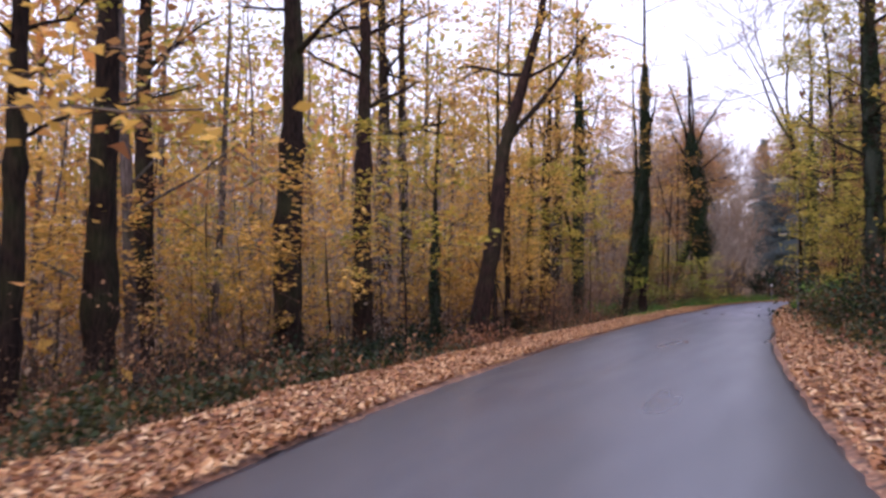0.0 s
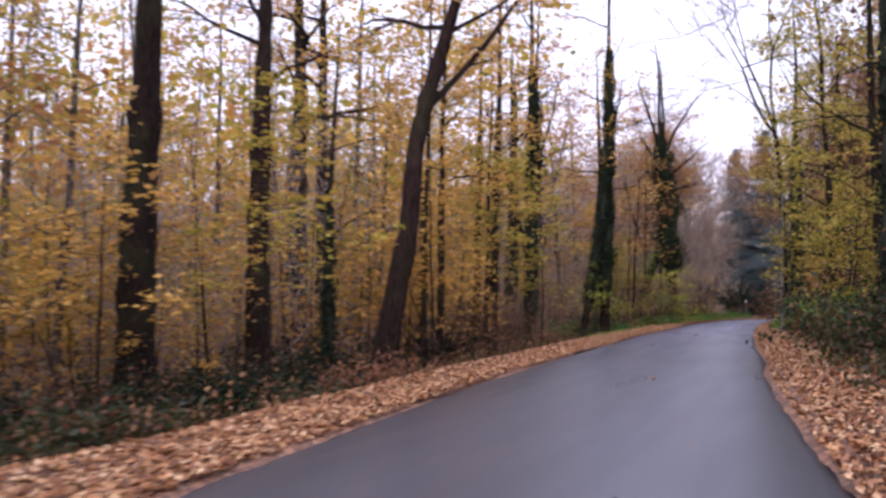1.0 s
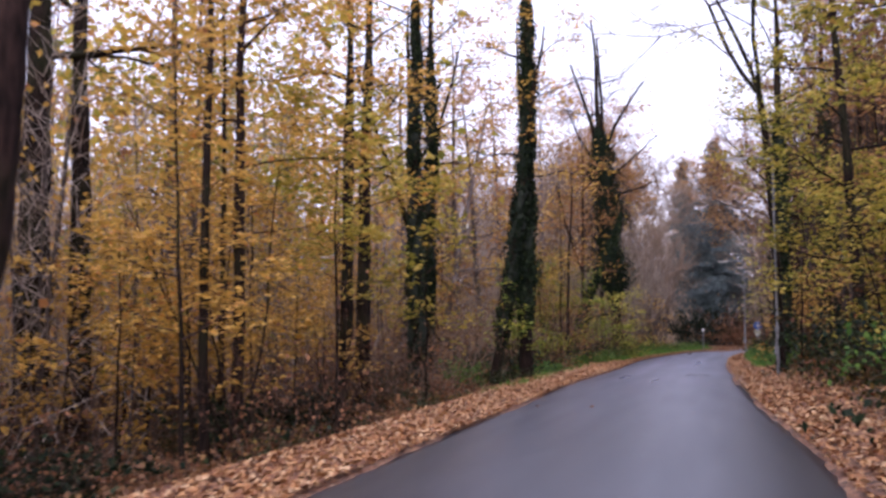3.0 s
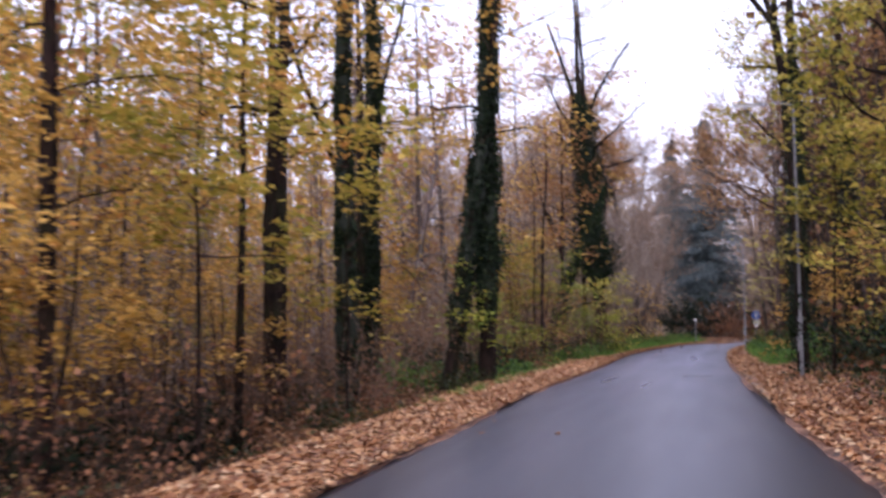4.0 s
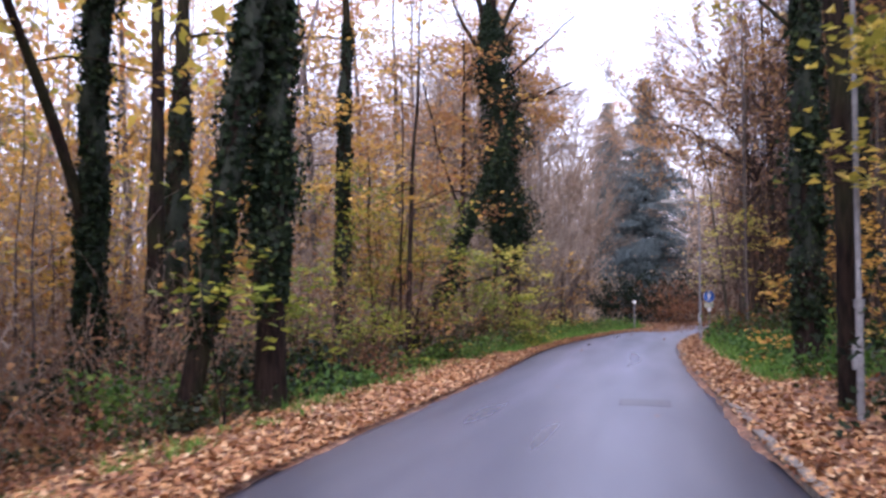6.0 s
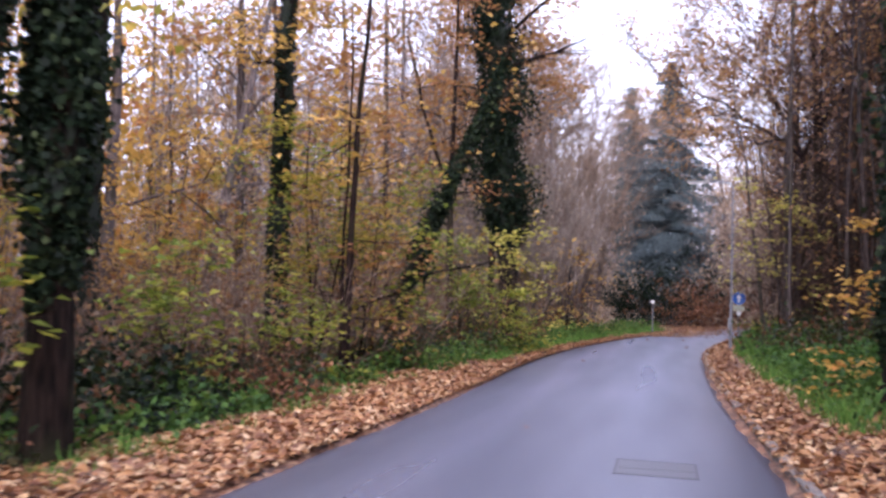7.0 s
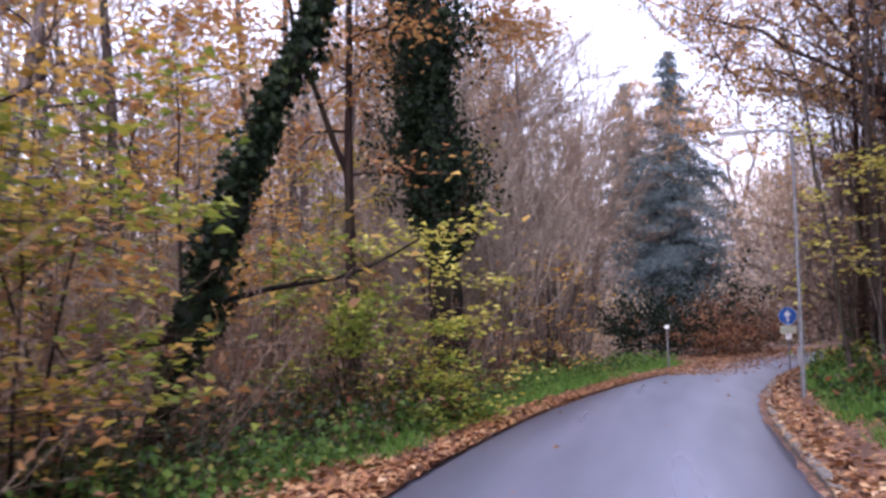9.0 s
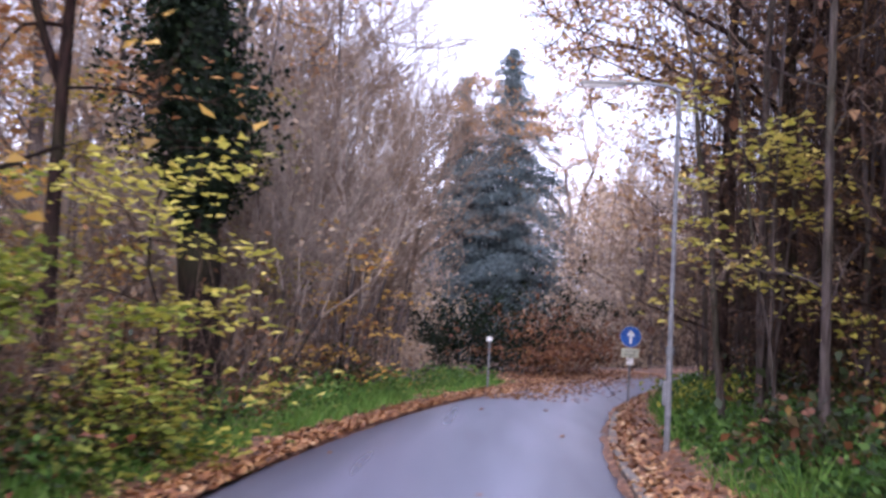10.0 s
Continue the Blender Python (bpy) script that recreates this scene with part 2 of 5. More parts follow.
# ---------- mesh tools ----------
class Geo:
    """Gathers four-sided faces and makes one mesh of them."""

    def __init__(self):
        self.v, self.f, self.n = [], [], 0

    def add(self, verts, quads):
        self.v.append(np.asarray(verts, dtype=np.float32))
        self.f.append(np.asarray(quads, dtype=np.int32) + self.n)
        self.n += len(verts)

    def tube(self, pts, radii, sides=5, wobble=0.0, rng=None):
        p = np.asarray(pts, dtype=float)
        r = np.asarray(radii, dtype=float)
        k = len(p)
        d = np.gradient(p, axis=0)
        d /= np.linalg.norm(d, axis=1)[:, None] + 1e-9
        ref = np.where(np.abs(d[:, 2:3]) > 0.8, [[1.0, 0, 0]], [[0, 0, 1.0]])
        u = np.cross(d, ref)
        u /= np.linalg.norm(u, axis=1)[:, None] + 1e-9
        w = np.cross(d, u)
        a = np.linspace(0, 2 * np.pi, sides, endpoint=False)
        rr = r[:, None] * np.ones(sides)
        if wobble:
            rr = rr * (1 + wobble * rng.standard_normal((k, sides)))
        ring = p[:, None] + rr[..., None] * (np.cos(a)[None, :, None] * u[:, None] + np.sin(a)[None, :, None] * w[:, None])
        i, j = np.meshgrid(np.arange(k - 1), np.arange(sides), indexing="ij")
        j2 = (j + 1) % sides
        q = np.stack([i * sides + j, i * sides + j2, (i + 1) * sides + j2, (i + 1) * sides + j], -1).reshape(-1, 4)
        self.add(ring.reshape(-1, 3), q)

    def leaves(self, c, size, rng, flat=0.5, slim=0.62, normals=None):
        """A folded leaf blade at each centre; flat: how level they lie."""
        c = np.asarray(c, dtype=float)
        n = len(c)
        if n == 0:
            return
        nr = rng.standard_normal((n, 3))
        nr /= np.linalg.norm(nr, axis=1)[:, None]
        nr = nr * (1 - flat) + flat * (np.array([0, 0, 1.0]) if normals is None else normals)
        nr /= np.linalg.norm(nr, axis=1)[:, None] + 1e-9
        t = np.cross(nr, rng.standard_normal((n, 3)))
        t /= np.linalg.norm(t, axis=1)[:, None] + 1e-9
        b = np.cross(nr, t)
        s = (np.ones(n) * size)[:, None] * rng.uniform(0.65, 1.25, (n, 1))
        fold = nr * s * rng.uniform(-0.1, 0.35, (n, 1))
        v = np.stack([c - t * s * 0.5, c + b * s * slim * 0.5 + fold - t * s * 0.08, c + t * s * 0.5, c - b * s * slim * 0.5 + fold - t * s * 0.08], 1).reshape(-1, 3)
        self.add(v, np.arange(4 * n).reshape(-1, 4))

    def slivers(self, a, b, width, rng):
        """A fine flat twig from each place of a to that of b."""
        a, b = np.asarray(a, dtype=float), np.asarray(b, dtype=float)
        if len(a) == 0:
            return
        s = np.cross(b - a, rng.standard_normal(a.shape))
        s *= (np.ones(len(a)) * width)[:, None] * 0.5 / (np.linalg.norm(s, axis=1)[:, None] + 1e-9)
        v = np.stack([a - s, a + s, b + s * 0.35, b - s * 0.35], 1).reshape(-1, 3)
        self.add(v, np.arange(4 * len(a)).reshape(-1, 4))

    def mesh(self, name, mat, smooth=False):
        me = bpy.data.meshes.new(name)
        v, f = np.concatenate(self.v), np.concatenate(self.f)
        me.vertices.add(len(v))
        me.vertices.foreach_set("co", v.ravel())
        me.loops.add(f.size)
        me.loops.foreach_set("vertex_index", f.ravel())
        me.polygons.add(len(f))
        me.polygons.foreach_set("loop_start", np.arange(len(f), dtype=np.int32) * 4)
        if smooth:
            me.polygons.foreach_set("use_smooth", np.ones(len(f), dtype=bool))
        me.update(calc_edges=True)
        me.materials.append(mat)
        return me


def piece(name, geo, mat, parent=None, label="", smooth=False):
    """One mesh object, a part of its parent."""
    ob = new(name, geo.mesh(name, mat, smooth))
    ob.parent = parent
    return tagged(ob, label) if label else ob


def part(name, bm, mat, parent=None, label=""):
    me = bpy.data.meshes.new(name)
    bm.to_mesh(me)
    bm.free()
    me.materials.append(mat)
    ob = new(name, me)
    ob.parent = parent
    return tagged(ob, label) if label else ob


# ---------- the road's line and the lie of the land ----------
LEFT = np.array([(-6, -12), (-4, 0), (-2, 7.9), (-0.5, 14.6), (1.5, 21.4), (3.7, 28.6), (5.5, 33.9), (8.0, 41), (9.6, 45.5), (11.3, 50.6), (13.6, 56.3), (16, 62.5), (18.2, 68.6), (20.5, 74.2), (22.6, 78.5), (25.4, 83.7), (29, 89.3), (33.4, 95.2), (38.5, 100.4), (45, 104.5), (55, 108)])
RIGHT = np.array([(-1, -12), (1.4, 0), (3.7, 8.8), (5.4, 15.5), (7.4, 22.4), (9.2, 28.4), (11.4, 35), (13.5, 42.0), (15, 46.6), (16.2, 50.4), (17.5, 54), (19.6, 60.3), (21.1, 64.5), (22.3, 67.8), (23.7, 71.5), (25.6, 76), (27.6, 80.1), (30.2, 84.8), (33.6, 90.0), (38.0, 95.4), (43, 99.6), (48, 102), (58, 104.5)])


def smooth_line(pts, step=0.5):
    """A line through the points, evenly stepped and rounded."""
    seg = np.r_[0, np.cumsum(np.hypot(*np.diff(pts, axis=0).T))]
    s = np.arange(0, seg[-1], step)
    line = np.stack([np.interp(s, seg, pts[:, k]) for k in (0, 1)], 1)
    for _ in range(24):
        line[1:-1] = 0.5 * line[1:-1] + 0.25 * (line[:-2] + line[2:])
    return line


EDGE_L, EDGE_R = smooth_line(LEFT), smooth_line(RIGHT)


def beyond(x, y, line, side):
    """How far a place lies outside the road's edge (inside: less than zero). side: 1 for the left edge, -1 for the right."""
    p = np.stack([np.ravel(x), np.ravel(y)], 1)
    out = np.empty(len(p))
    d = np.gradient(line, axis=0)
    d /= np.linalg.norm(d, axis=1)[:, None]
    for a in range(0, len(p), 4000):
        q = p[a:a + 4000, None] - line[None]
        i = np.argmin((q ** 2).sum(-1), 1)
        v = q[np.arange(len(i)), i]
        cr = d[i, 0] * v[:, 1] - d[i, 1] * v[:, 0]
        dist = np.linalg.norm(v, axis=1)
        out[a:a + 4000] = np.sign(cr) * side * dist
    return out.reshape(np.shape(x))


def height(x, y, el=None, er=None):
    """The ground's height."""
    x, y = np.asarray(x, dtype=float), np.asarray(y, dtype=float)
    el = beyond(x, y, EDGE_L, 1) if el is None else el
    er = beyond(x, y, EDGE_R, -1) if er is None else er
    steep = np.clip((62 - y) / 12, 0, 1)
    lump = 0.12 * np.sin(x * 0.9 + 1.3 * np.sin(y * 0.5)) * np.sin(y * 0.7 + x * 0.3) + 0.25 * np.sin(x * 0.11 + 2) * np.sin(y * 0.13)
    low = np.interp(el, [0, 1.5, 4, 8, 16, 40], [0.02, 0.0, -0.75, -1.35, -1.7, -1.2])
    mild = np.interp(el, [0, 2.5, 5, 9, 16, 40], [0.02, 0.03, -0.25, -0.6, -0.9, -0.8])
    zl = low * steep + mild * (1 - steep)
    zr = np.interp(er, [0, 1.0, 3, 10, 30, 80], [0.04, 0.20, 0.45, 1.5, 3.0, 4.0])
    z = np.where(el > 0, zl, np.where(er > 0, zr, 0.0))
    far = np.clip((np.maximum(el, er) - 1.2) / 3, 0, 1)
    rise = 0.016 * np.clip(y - 90, 0, 60)
    return z + lump * far + rise


def ground_sheet():
    """One sheet of forest floor, fine near the road and running out to the horizon."""
    far = np.array([8.0, 20, 45, 90, 180, 400, 900])
    xs = np.r_[-50 - far[::-1], np.arange(-50, 80.1, 1.0), 80 + far]
    ys = np.r_[-25 - far[::-1], np.arange(-25, 145.1, 1.0), 145 + far]
    gx, gy = np.meshgrid(xs, ys, indexing="ij")
    el, er = beyond(gx, gy, EDGE_L, 1), beyond(gx, gy, EDGE_R, -1)
    z = height(gx, gy, el, er) - np.where(np.maximum(el, er) < 2.0, 0.16, 0.0)
    g = Geo()
    ny = len(ys)
    i, j = np.meshgrid(np.arange(len(xs) - 1), np.arange(ny - 1), indexing="ij")
    a = i * ny + j
    g.add(np.stack([gx, gy, z], -1).reshape(-1, 3), np.stack([a, a + ny, a + ny + 1, a + 1], -1).reshape(-1, 4))
    return tagged(piece("ground", g, SOIL, None, smooth=True), "forest floor of brown leaf mould and soil", "ground", kind="structure")


def ribbon(lines, zs):
    """A strip laid between neighbouring lines."""
    g = Geo()
    k = min(len(a) for a in lines)
    m = len(lines)
    v = np.stack([np.c_[a[:k], z[:k]] for a, z in zip(lines, zs)], 1)
    i, j = np.meshgrid(np.arange(k - 1), np.arange(m - 1), indexing="ij")
    a = i * m + j
    g.add(v.reshape(-1, 3), np.stack([a, a + 1, a + m + 1, a + m], -1).reshape(-1, 4))
    return g


def offset(line, d):
    t = np.gradient(line, axis=0)
    t /= np.linalg.norm(t, axis=1)[:, None]
    return line + np.stack([-t[:, 1], t[:, 0]], 1) * np.reshape(d, (-1, 1))


def road_surface():
    k = 260
    s = np.linspace(0, 1, k)
    pick = lambda e: np.stack([np.interp(s, np.linspace(0, 1, len(e)), e[:, c]) for c in (0, 1)], 1)
    a, b = pick(EDGE_L), pick(EDGE_R)
    w = [0, 0, 0.04, 0.15, 0.3, 0.5, 0.7, 0.85, 0.96, 1, 1]
    zz = [-0.25, -0.03, 0.0, 0.02, 0.035, 0.045, 0.035, 0.02, 0.0, -0.03, -0.25]
    lines = [a * (1 - t) + b * t for t in w]
    rise = lambda L: 0.016 * np.clip(L[:, 1] - 90, 0, 60)
    g = ribbon(lines, [rise(L) + z for L, z in zip(lines, zz)])
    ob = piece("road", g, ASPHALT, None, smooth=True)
    layer = ob.data.uv_layers.new(name="lane")
    m = len(w)
    vi = np.empty(len(ob.data.loops), dtype=np.int32)
    ob.data.loops.foreach_get("vertex_index", vi)
    layer.data.foreach_set("uv", np.stack([np.array(w)[vi % m], (vi // m) * 0.4], 1).astype(np.float32).ravel())
    return tagged(ob, "damp dark grey asphalt road bending through the wood", "road", kind="structure")


def verge(name, line, side, label):
    rng = np.random.default_rng(3 if side > 0 else 4)
    wob = np.convolve(rng.normal(0, 0.35, len(line) + 8), np.ones(9) / 9, "valid")[:len(line)]
    out, zs = [], []
    for d in (-0.12, 0.03, 0.25, 0.6, 1.0, 1.5, 2.1, 2.9):
        L = offset(line, side * (d + wob * (0.5 if d < 0.2 else 1)))
        z = height(L[:, 0], L[:, 1]) if d > 0.2 else np.full(len(L), 0.0) + 0.016 * np.clip(L[:, 1] - 90, 0, 60)
        z = z + rng.normal(0, 0.012, len(L)) + (0.012 if d < 2 else -0.16 if d > 2.5 else 0)
        if d < 0:
            z = z - 0.03
        out.append(L)
        zs.append(z)
    if side > 0:
        out, zs = out[::-1], zs[::-1]
    return tagged(piece(name, ribbon(out, zs), VERGE, None, smooth=True), label, "verge", kind="structure")


ground_sheet()
road_surface()
verge("verge_left", EDGE_L, 1, "verge thick with fallen orange-brown leaves beside the asphalt")
verge("verge_right", EDGE_R, -1, "earth verge strewn with brown leaves beside the kerb")


# ---------- plants ----------
UP = np.array([0, 0, 1.0])


def unit(v):
    return v / (np.linalg.norm(v) + 1e-9)


def bent(start, way, length, rng, k=5, droop=0.0, crook=0.12):
    """A crooked line of k points."""
    p, d = [np.asarray(start, dtype=float)], unit(np.asarray(way, dtype=float))
    for _ in range(k - 1):
        d = unit(d + rng.normal(0, crook, 3) + np.array([0, 0, droop]))
        p.append(p[-1] + d * length / (k - 1))
    return np.array(p)


def at(pts, t):
    k = len(pts) - 1
    i = min(int(t * k), k - 1)
    f = t * k - i
    return pts[i] * (1 - f) + pts[i + 1] * f


def trunk_line(top, lean, rng, k=12, crook=0.05):
    """Points of a stem from below the ground to its top."""
    z = np.linspace(0, 1, k)
    w = np.cumsum(rng.normal(0, crook, (k, 2)), 0)
    w -= w[0]
    x = lean[0] * z * top + w[:, 0] * np.sqrt(z)
    y = lean[1] * z * top + w[:, 1] * np.sqrt(z)
    return np.stack([x, y, z * top - 0.3], 1)


def stem_radii(k, r):
    z = np.linspace(0, 1, k)
    f = (1 - z) ** 0.8 * 0.85 + 0.13
    f[0] *= 1.35
    return r * f


def limbs_on(g, twigs, pts, rng, count, lo, hi, length, thick, rise=(0.1, 0.8), subs=4, twig=5, twig_len=0.7, droop=-0.02):
    """Limbs along a stem, with branches and twigs; returns the branch lines on which leaves can sit."""
    lines, tips = [], []
    for i in range(count):
        t = lo + (hi - lo) * (i + rng.uniform(0, 1)) / count
        a = i * 2.4 + rng.uniform(-0.6, 0.6)
        d = np.array([np.cos(a), np.sin(a), rng.uniform(*rise)])
        L = length * rng.uniform(0.55, 1.15) * (1.15 - 0.6 * t)
        p = bent(at(pts, t), d, L, rng, 6, droop, 0.16)
        r = thick * rng.uniform(0.6, 1.1) * (1.1 - 0.6 * t)
        limb = Geo() if isinstance(g, list) else g
        limb.tube(p, np.linspace(r, r * 0.3, 6), 5)
        if isinstance(g, list):
            g.append(limb)
        lines.append(p)
        for _ in range(subs):
            u = rng.uniform(0.25, 0.95)
            q = bent(at(p, u), unit(p[-1] - p[0]) + rng.normal(0, 0.55, 3), L * rng.uniform(0.25, 0.5), rng, 3, 0.0, 0.18)
            twigs.tube(q, np.linspace(r * 0.4, r * 0.12, 3), 3)
            lines.append(q)
            for _ in range(twig):
                o = at(q, rng.uniform(0.2, 1))
                e = o + unit(unit(q[-1] - q[0]) + rng.normal(0, 0.6, 3)) * twig_len * rng.uniform(0.5, 1.1)
                tips.append((o, e))
                lines.append(np.array([o, e]))
    if tips:
        ends = np.array(tips)
        twigs.slivers(ends[:, 0], ends[:, 1], 0.006 + thick * 0.16, rng)
    return lines


def foliage(lines, rng, n, spread=0.28, thin=0.10):
    """Places for n leaves in level sprays along the lines."""
    if not lines:
        return np.zeros((0, 3))
    i = rng.integers(0, len(lines), n)
    u = rng.uniform(0.3, 1.05, n)
    c = np.array([at(lines[k], min(t, 1)) for k, t in zip(i, u)])
    return c + rng.normal(0, 1, (n, 3)) * np.array([spread, spread, thin])


def ivy_on(pts, radii, lo, hi, thick, per_m, rng, size=0.10):
    """Ivy leaves round a stem between two heights: a close wrap, and tufts of shoots that stand out of it unevenly."""
    n = int((hi - lo) * per_m)
    k = max(10, int((hi - lo) * 8))
    tz, ta = rng.uniform(lo, hi, k), rng.uniform(0, 2 * np.pi, k)
    tr = 0.15 + 0.95 * rng.uniform(0, 1, k) ** 1.6
    i = rng.integers(0, k, n)
    tuft = rng.uniform(0, 1, n) < 0.62
    z = np.where(tuft, tz[i] + rng.normal(-0.05, 0.2 + 0.12 * thick, n), rng.uniform(lo, hi, n))
    z = np.clip(z, lo - 0.2, hi)
    a = np.where(tuft, ta[i] + rng.normal(0, 0.38, n), rng.uniform(0, 2 * np.pi, n))
    zz = pts[:, 2]
    c = np.stack([np.interp(z, zz, pts[:, q]) for q in (0, 1)] + [z], 1)
    ends = np.clip(np.minimum((z - lo) / 1.1 + 0.15, (hi - z) / 1.8 + 0.15), 0, 1)
    out = np.where(tuft, tr[i] * rng.uniform(0.25, 1.15, n), rng.uniform(0.0, 0.42, n))
    r = np.interp(z, zz, radii) + 0.015 + thick * ends * out
    o = np.stack([np.cos(a), np.sin(a), np.zeros(n)], 1)
    g = Geo()
    g.leaves(c + o * r[:, None], size, rng, 0.42, 0.85, o * 0.8 + UP * 0.3)
    return g


def plant(name, x, y, label, category, group="", sink=0.0):
    """An empty at the plant's foot, on the ground."""
    ob = new(name)
    ob.location = (x, y, float(height(np.array([x]), np.array([y]))[0]) - sink)
    return tagged(ob, label, category, group)


def tree(name, x, y, top, dia, label, seed, lean=(0, 0), bark=None, limbs=10, limb_from=0.3, limb_len=4.0, leaves=2500, leaf=None, size=0.13, ivy=None, subs=4, twig=4, crook=0.05, twig_bark=None, group="", spread=0.3, rise=(0.1, 0.8), forks=()):
    rng = np.random.default_rng(seed)
    root = plant(name, x, y, label, "tree", group)
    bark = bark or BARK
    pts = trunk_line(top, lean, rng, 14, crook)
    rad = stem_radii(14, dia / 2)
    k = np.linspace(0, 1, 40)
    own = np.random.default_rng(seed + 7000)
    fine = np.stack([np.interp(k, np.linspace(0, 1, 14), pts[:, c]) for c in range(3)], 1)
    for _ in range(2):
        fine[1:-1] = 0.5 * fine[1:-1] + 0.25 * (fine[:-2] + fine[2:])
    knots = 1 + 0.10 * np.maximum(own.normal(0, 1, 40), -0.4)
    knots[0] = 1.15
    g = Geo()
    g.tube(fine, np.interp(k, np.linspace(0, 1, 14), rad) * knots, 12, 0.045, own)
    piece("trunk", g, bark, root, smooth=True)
    gl, gt = [], Geo()
    lines = limbs_on(gl, gt, pts, rng, limbs, limb_from, 0.97, limb_len, dia * 0.16, rise, subs, twig)
    for z0, d, L, r in forks:
        p = bent(at(pts, (z0 + 0.3) / top), d, L, rng, 8, 0.02, 0.08)
        fork = Geo()
        fork.tube(p, np.linspace(r, r * 0.4, 8), 7)
        gl.append(fork)
        lines += limbs_on(gl, gt, p, rng, 4, 0.3, 1.0, L * 0.45, r * 0.4, (0.0, 0.8), 3, 3)
    for g in gl:
        piece("limb", g, bark, root, smooth=True)
    if gt.n:
        tagged(piece("twig_tangle", gt, twig_bark or TWIG, root), kind="stuff")
    if leaves:
        gf = Geo()
        gf.leaves(foliage(lines, rng, int(leaves * 0.7), spread, spread * 0.25), size * 1.3, rng, 0.62)
        piece("crown", gf, leaf or LEAF_YELLOW, root)
    if ivy:
        lo, hi, thick, per_m = ivy
        # A dark tube behind the leaves paints the shade in their gaps.
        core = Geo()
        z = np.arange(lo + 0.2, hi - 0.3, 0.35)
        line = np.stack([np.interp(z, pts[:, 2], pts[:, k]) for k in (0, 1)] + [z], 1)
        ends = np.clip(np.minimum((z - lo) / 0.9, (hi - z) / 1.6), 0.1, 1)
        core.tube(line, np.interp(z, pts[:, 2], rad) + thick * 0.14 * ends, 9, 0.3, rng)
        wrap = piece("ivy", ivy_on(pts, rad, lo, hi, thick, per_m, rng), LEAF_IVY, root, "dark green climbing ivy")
        piece("ivy_shade_core", core, IVY_SHADE, wrap)
    return root


def forking(limbs, fine, start, way, length, r, depth, rng, lines, spread=0.42, thick_to=3, sprays=12, rise=0.05):
    """A limb that forks again and again and ends in sprays of fine twigs."""
    p = bent(start, way, length, rng, 5 if depth >= thick_to else 3, rise, 0.11)
    if depth >= thick_to:
        limb = Geo()
        limb.tube(p, np.linspace(r, r * 0.7, 5), 6)
        limbs.append(limb)
    else:
        fine.tube(p, np.linspace(r, r * 0.6, 3), 3)
    if depth <= 1:
        lines.append(p)
    d = unit(p[-1] - p[-2])
    if depth <= 1:
        n = sprays
        o = np.array([at(p, u) for u in rng.uniform(0.15, 1, n)])
        w = d + rng.normal(0, 0.55, (n, 3)) + np.array([0, 0, 0.15])
        fine.slivers(o, o + w / np.linalg.norm(w, axis=1)[:, None] * length * rng.uniform(0.35, 0.95, (n, 1)), 0.011, rng)
        lines += [np.array([x, x + y * 0.5]) for x, y in zip(o[::4], w[::4])]
    if depth == 0:
        return
    for _ in range(2 + int(rng.uniform() < 0.4)):
        forking(limbs, fine, p[-1], d + rng.normal(0, spread, 3), length * rng.uniform(0.62, 0.86), r * 0.64, depth - 1, rng, lines, spread, thick_to, sprays, rise)
    if depth >= 2:
        forking(limbs, fine, at(p, rng.uniform(0.3, 0.8)), d + rng.normal(0, spread * 1.5, 3), length * 0.55, r * 0.42, depth - 2, rng, lines, spread, thick_to, sprays, rise)


def bare_crown(name, x, y, top, dia, label, seed, lean=(0, 0), bark=None, twig=None, clear=0.34, depth=4, leaves=0, leaf=None, size=0.12, spread=0.42, group="", sprays=12, low=True):
    """A tall tree whose trunk divides into a spreading crown of bare forks."""
    rng = np.random.default_rng(seed)
    root = plant(name, x, y, label, "tree", group)
    pts = trunk_line(top * clear + 0.3, lean, rng, 8, 0.05)
    g = Geo()
    g.tube(pts, np.linspace(dia * 0.5, dia * 0.38, 8) * np.r_[1.3, np.ones(7)], 9, 0.04, rng)
    piece("trunk", g, bark or BARK_MID, root, smooth=True)
    limbs, fine, lines = [], Geo(), []
    way = unit(pts[-1] - pts[-2])
    for _ in range(3):
        forking(limbs, fine, pts[-1], way + rng.normal(0, spread * 0.8, 3), top * 0.21, dia * 0.26, depth, rng, lines, spread, depth, sprays)
    for u in (0.6, 0.8, 0.92) if low else ():
        forking(limbs, fine, at(pts, u), np.r_[rng.normal(0, 1, 2), 0.5], top * 0.15, dia * 0.13, depth - 2, rng, lines, spread, depth - 2, sprays)
    for limb in limbs:
        piece("limb", limb, bark or BARK_MID, root, smooth=True)
    tagged(piece("twig_tangle", fine, twig or TWIG_MID, root), kind="stuff")
    if leaves:
        gf = Geo()
        gf.leaves(foliage(lines, rng, leaves, 0.22, 0.12), size, rng, 0.5)
        piece("crown", gf, leaf or LEAF_ORANGE, root)
    return root


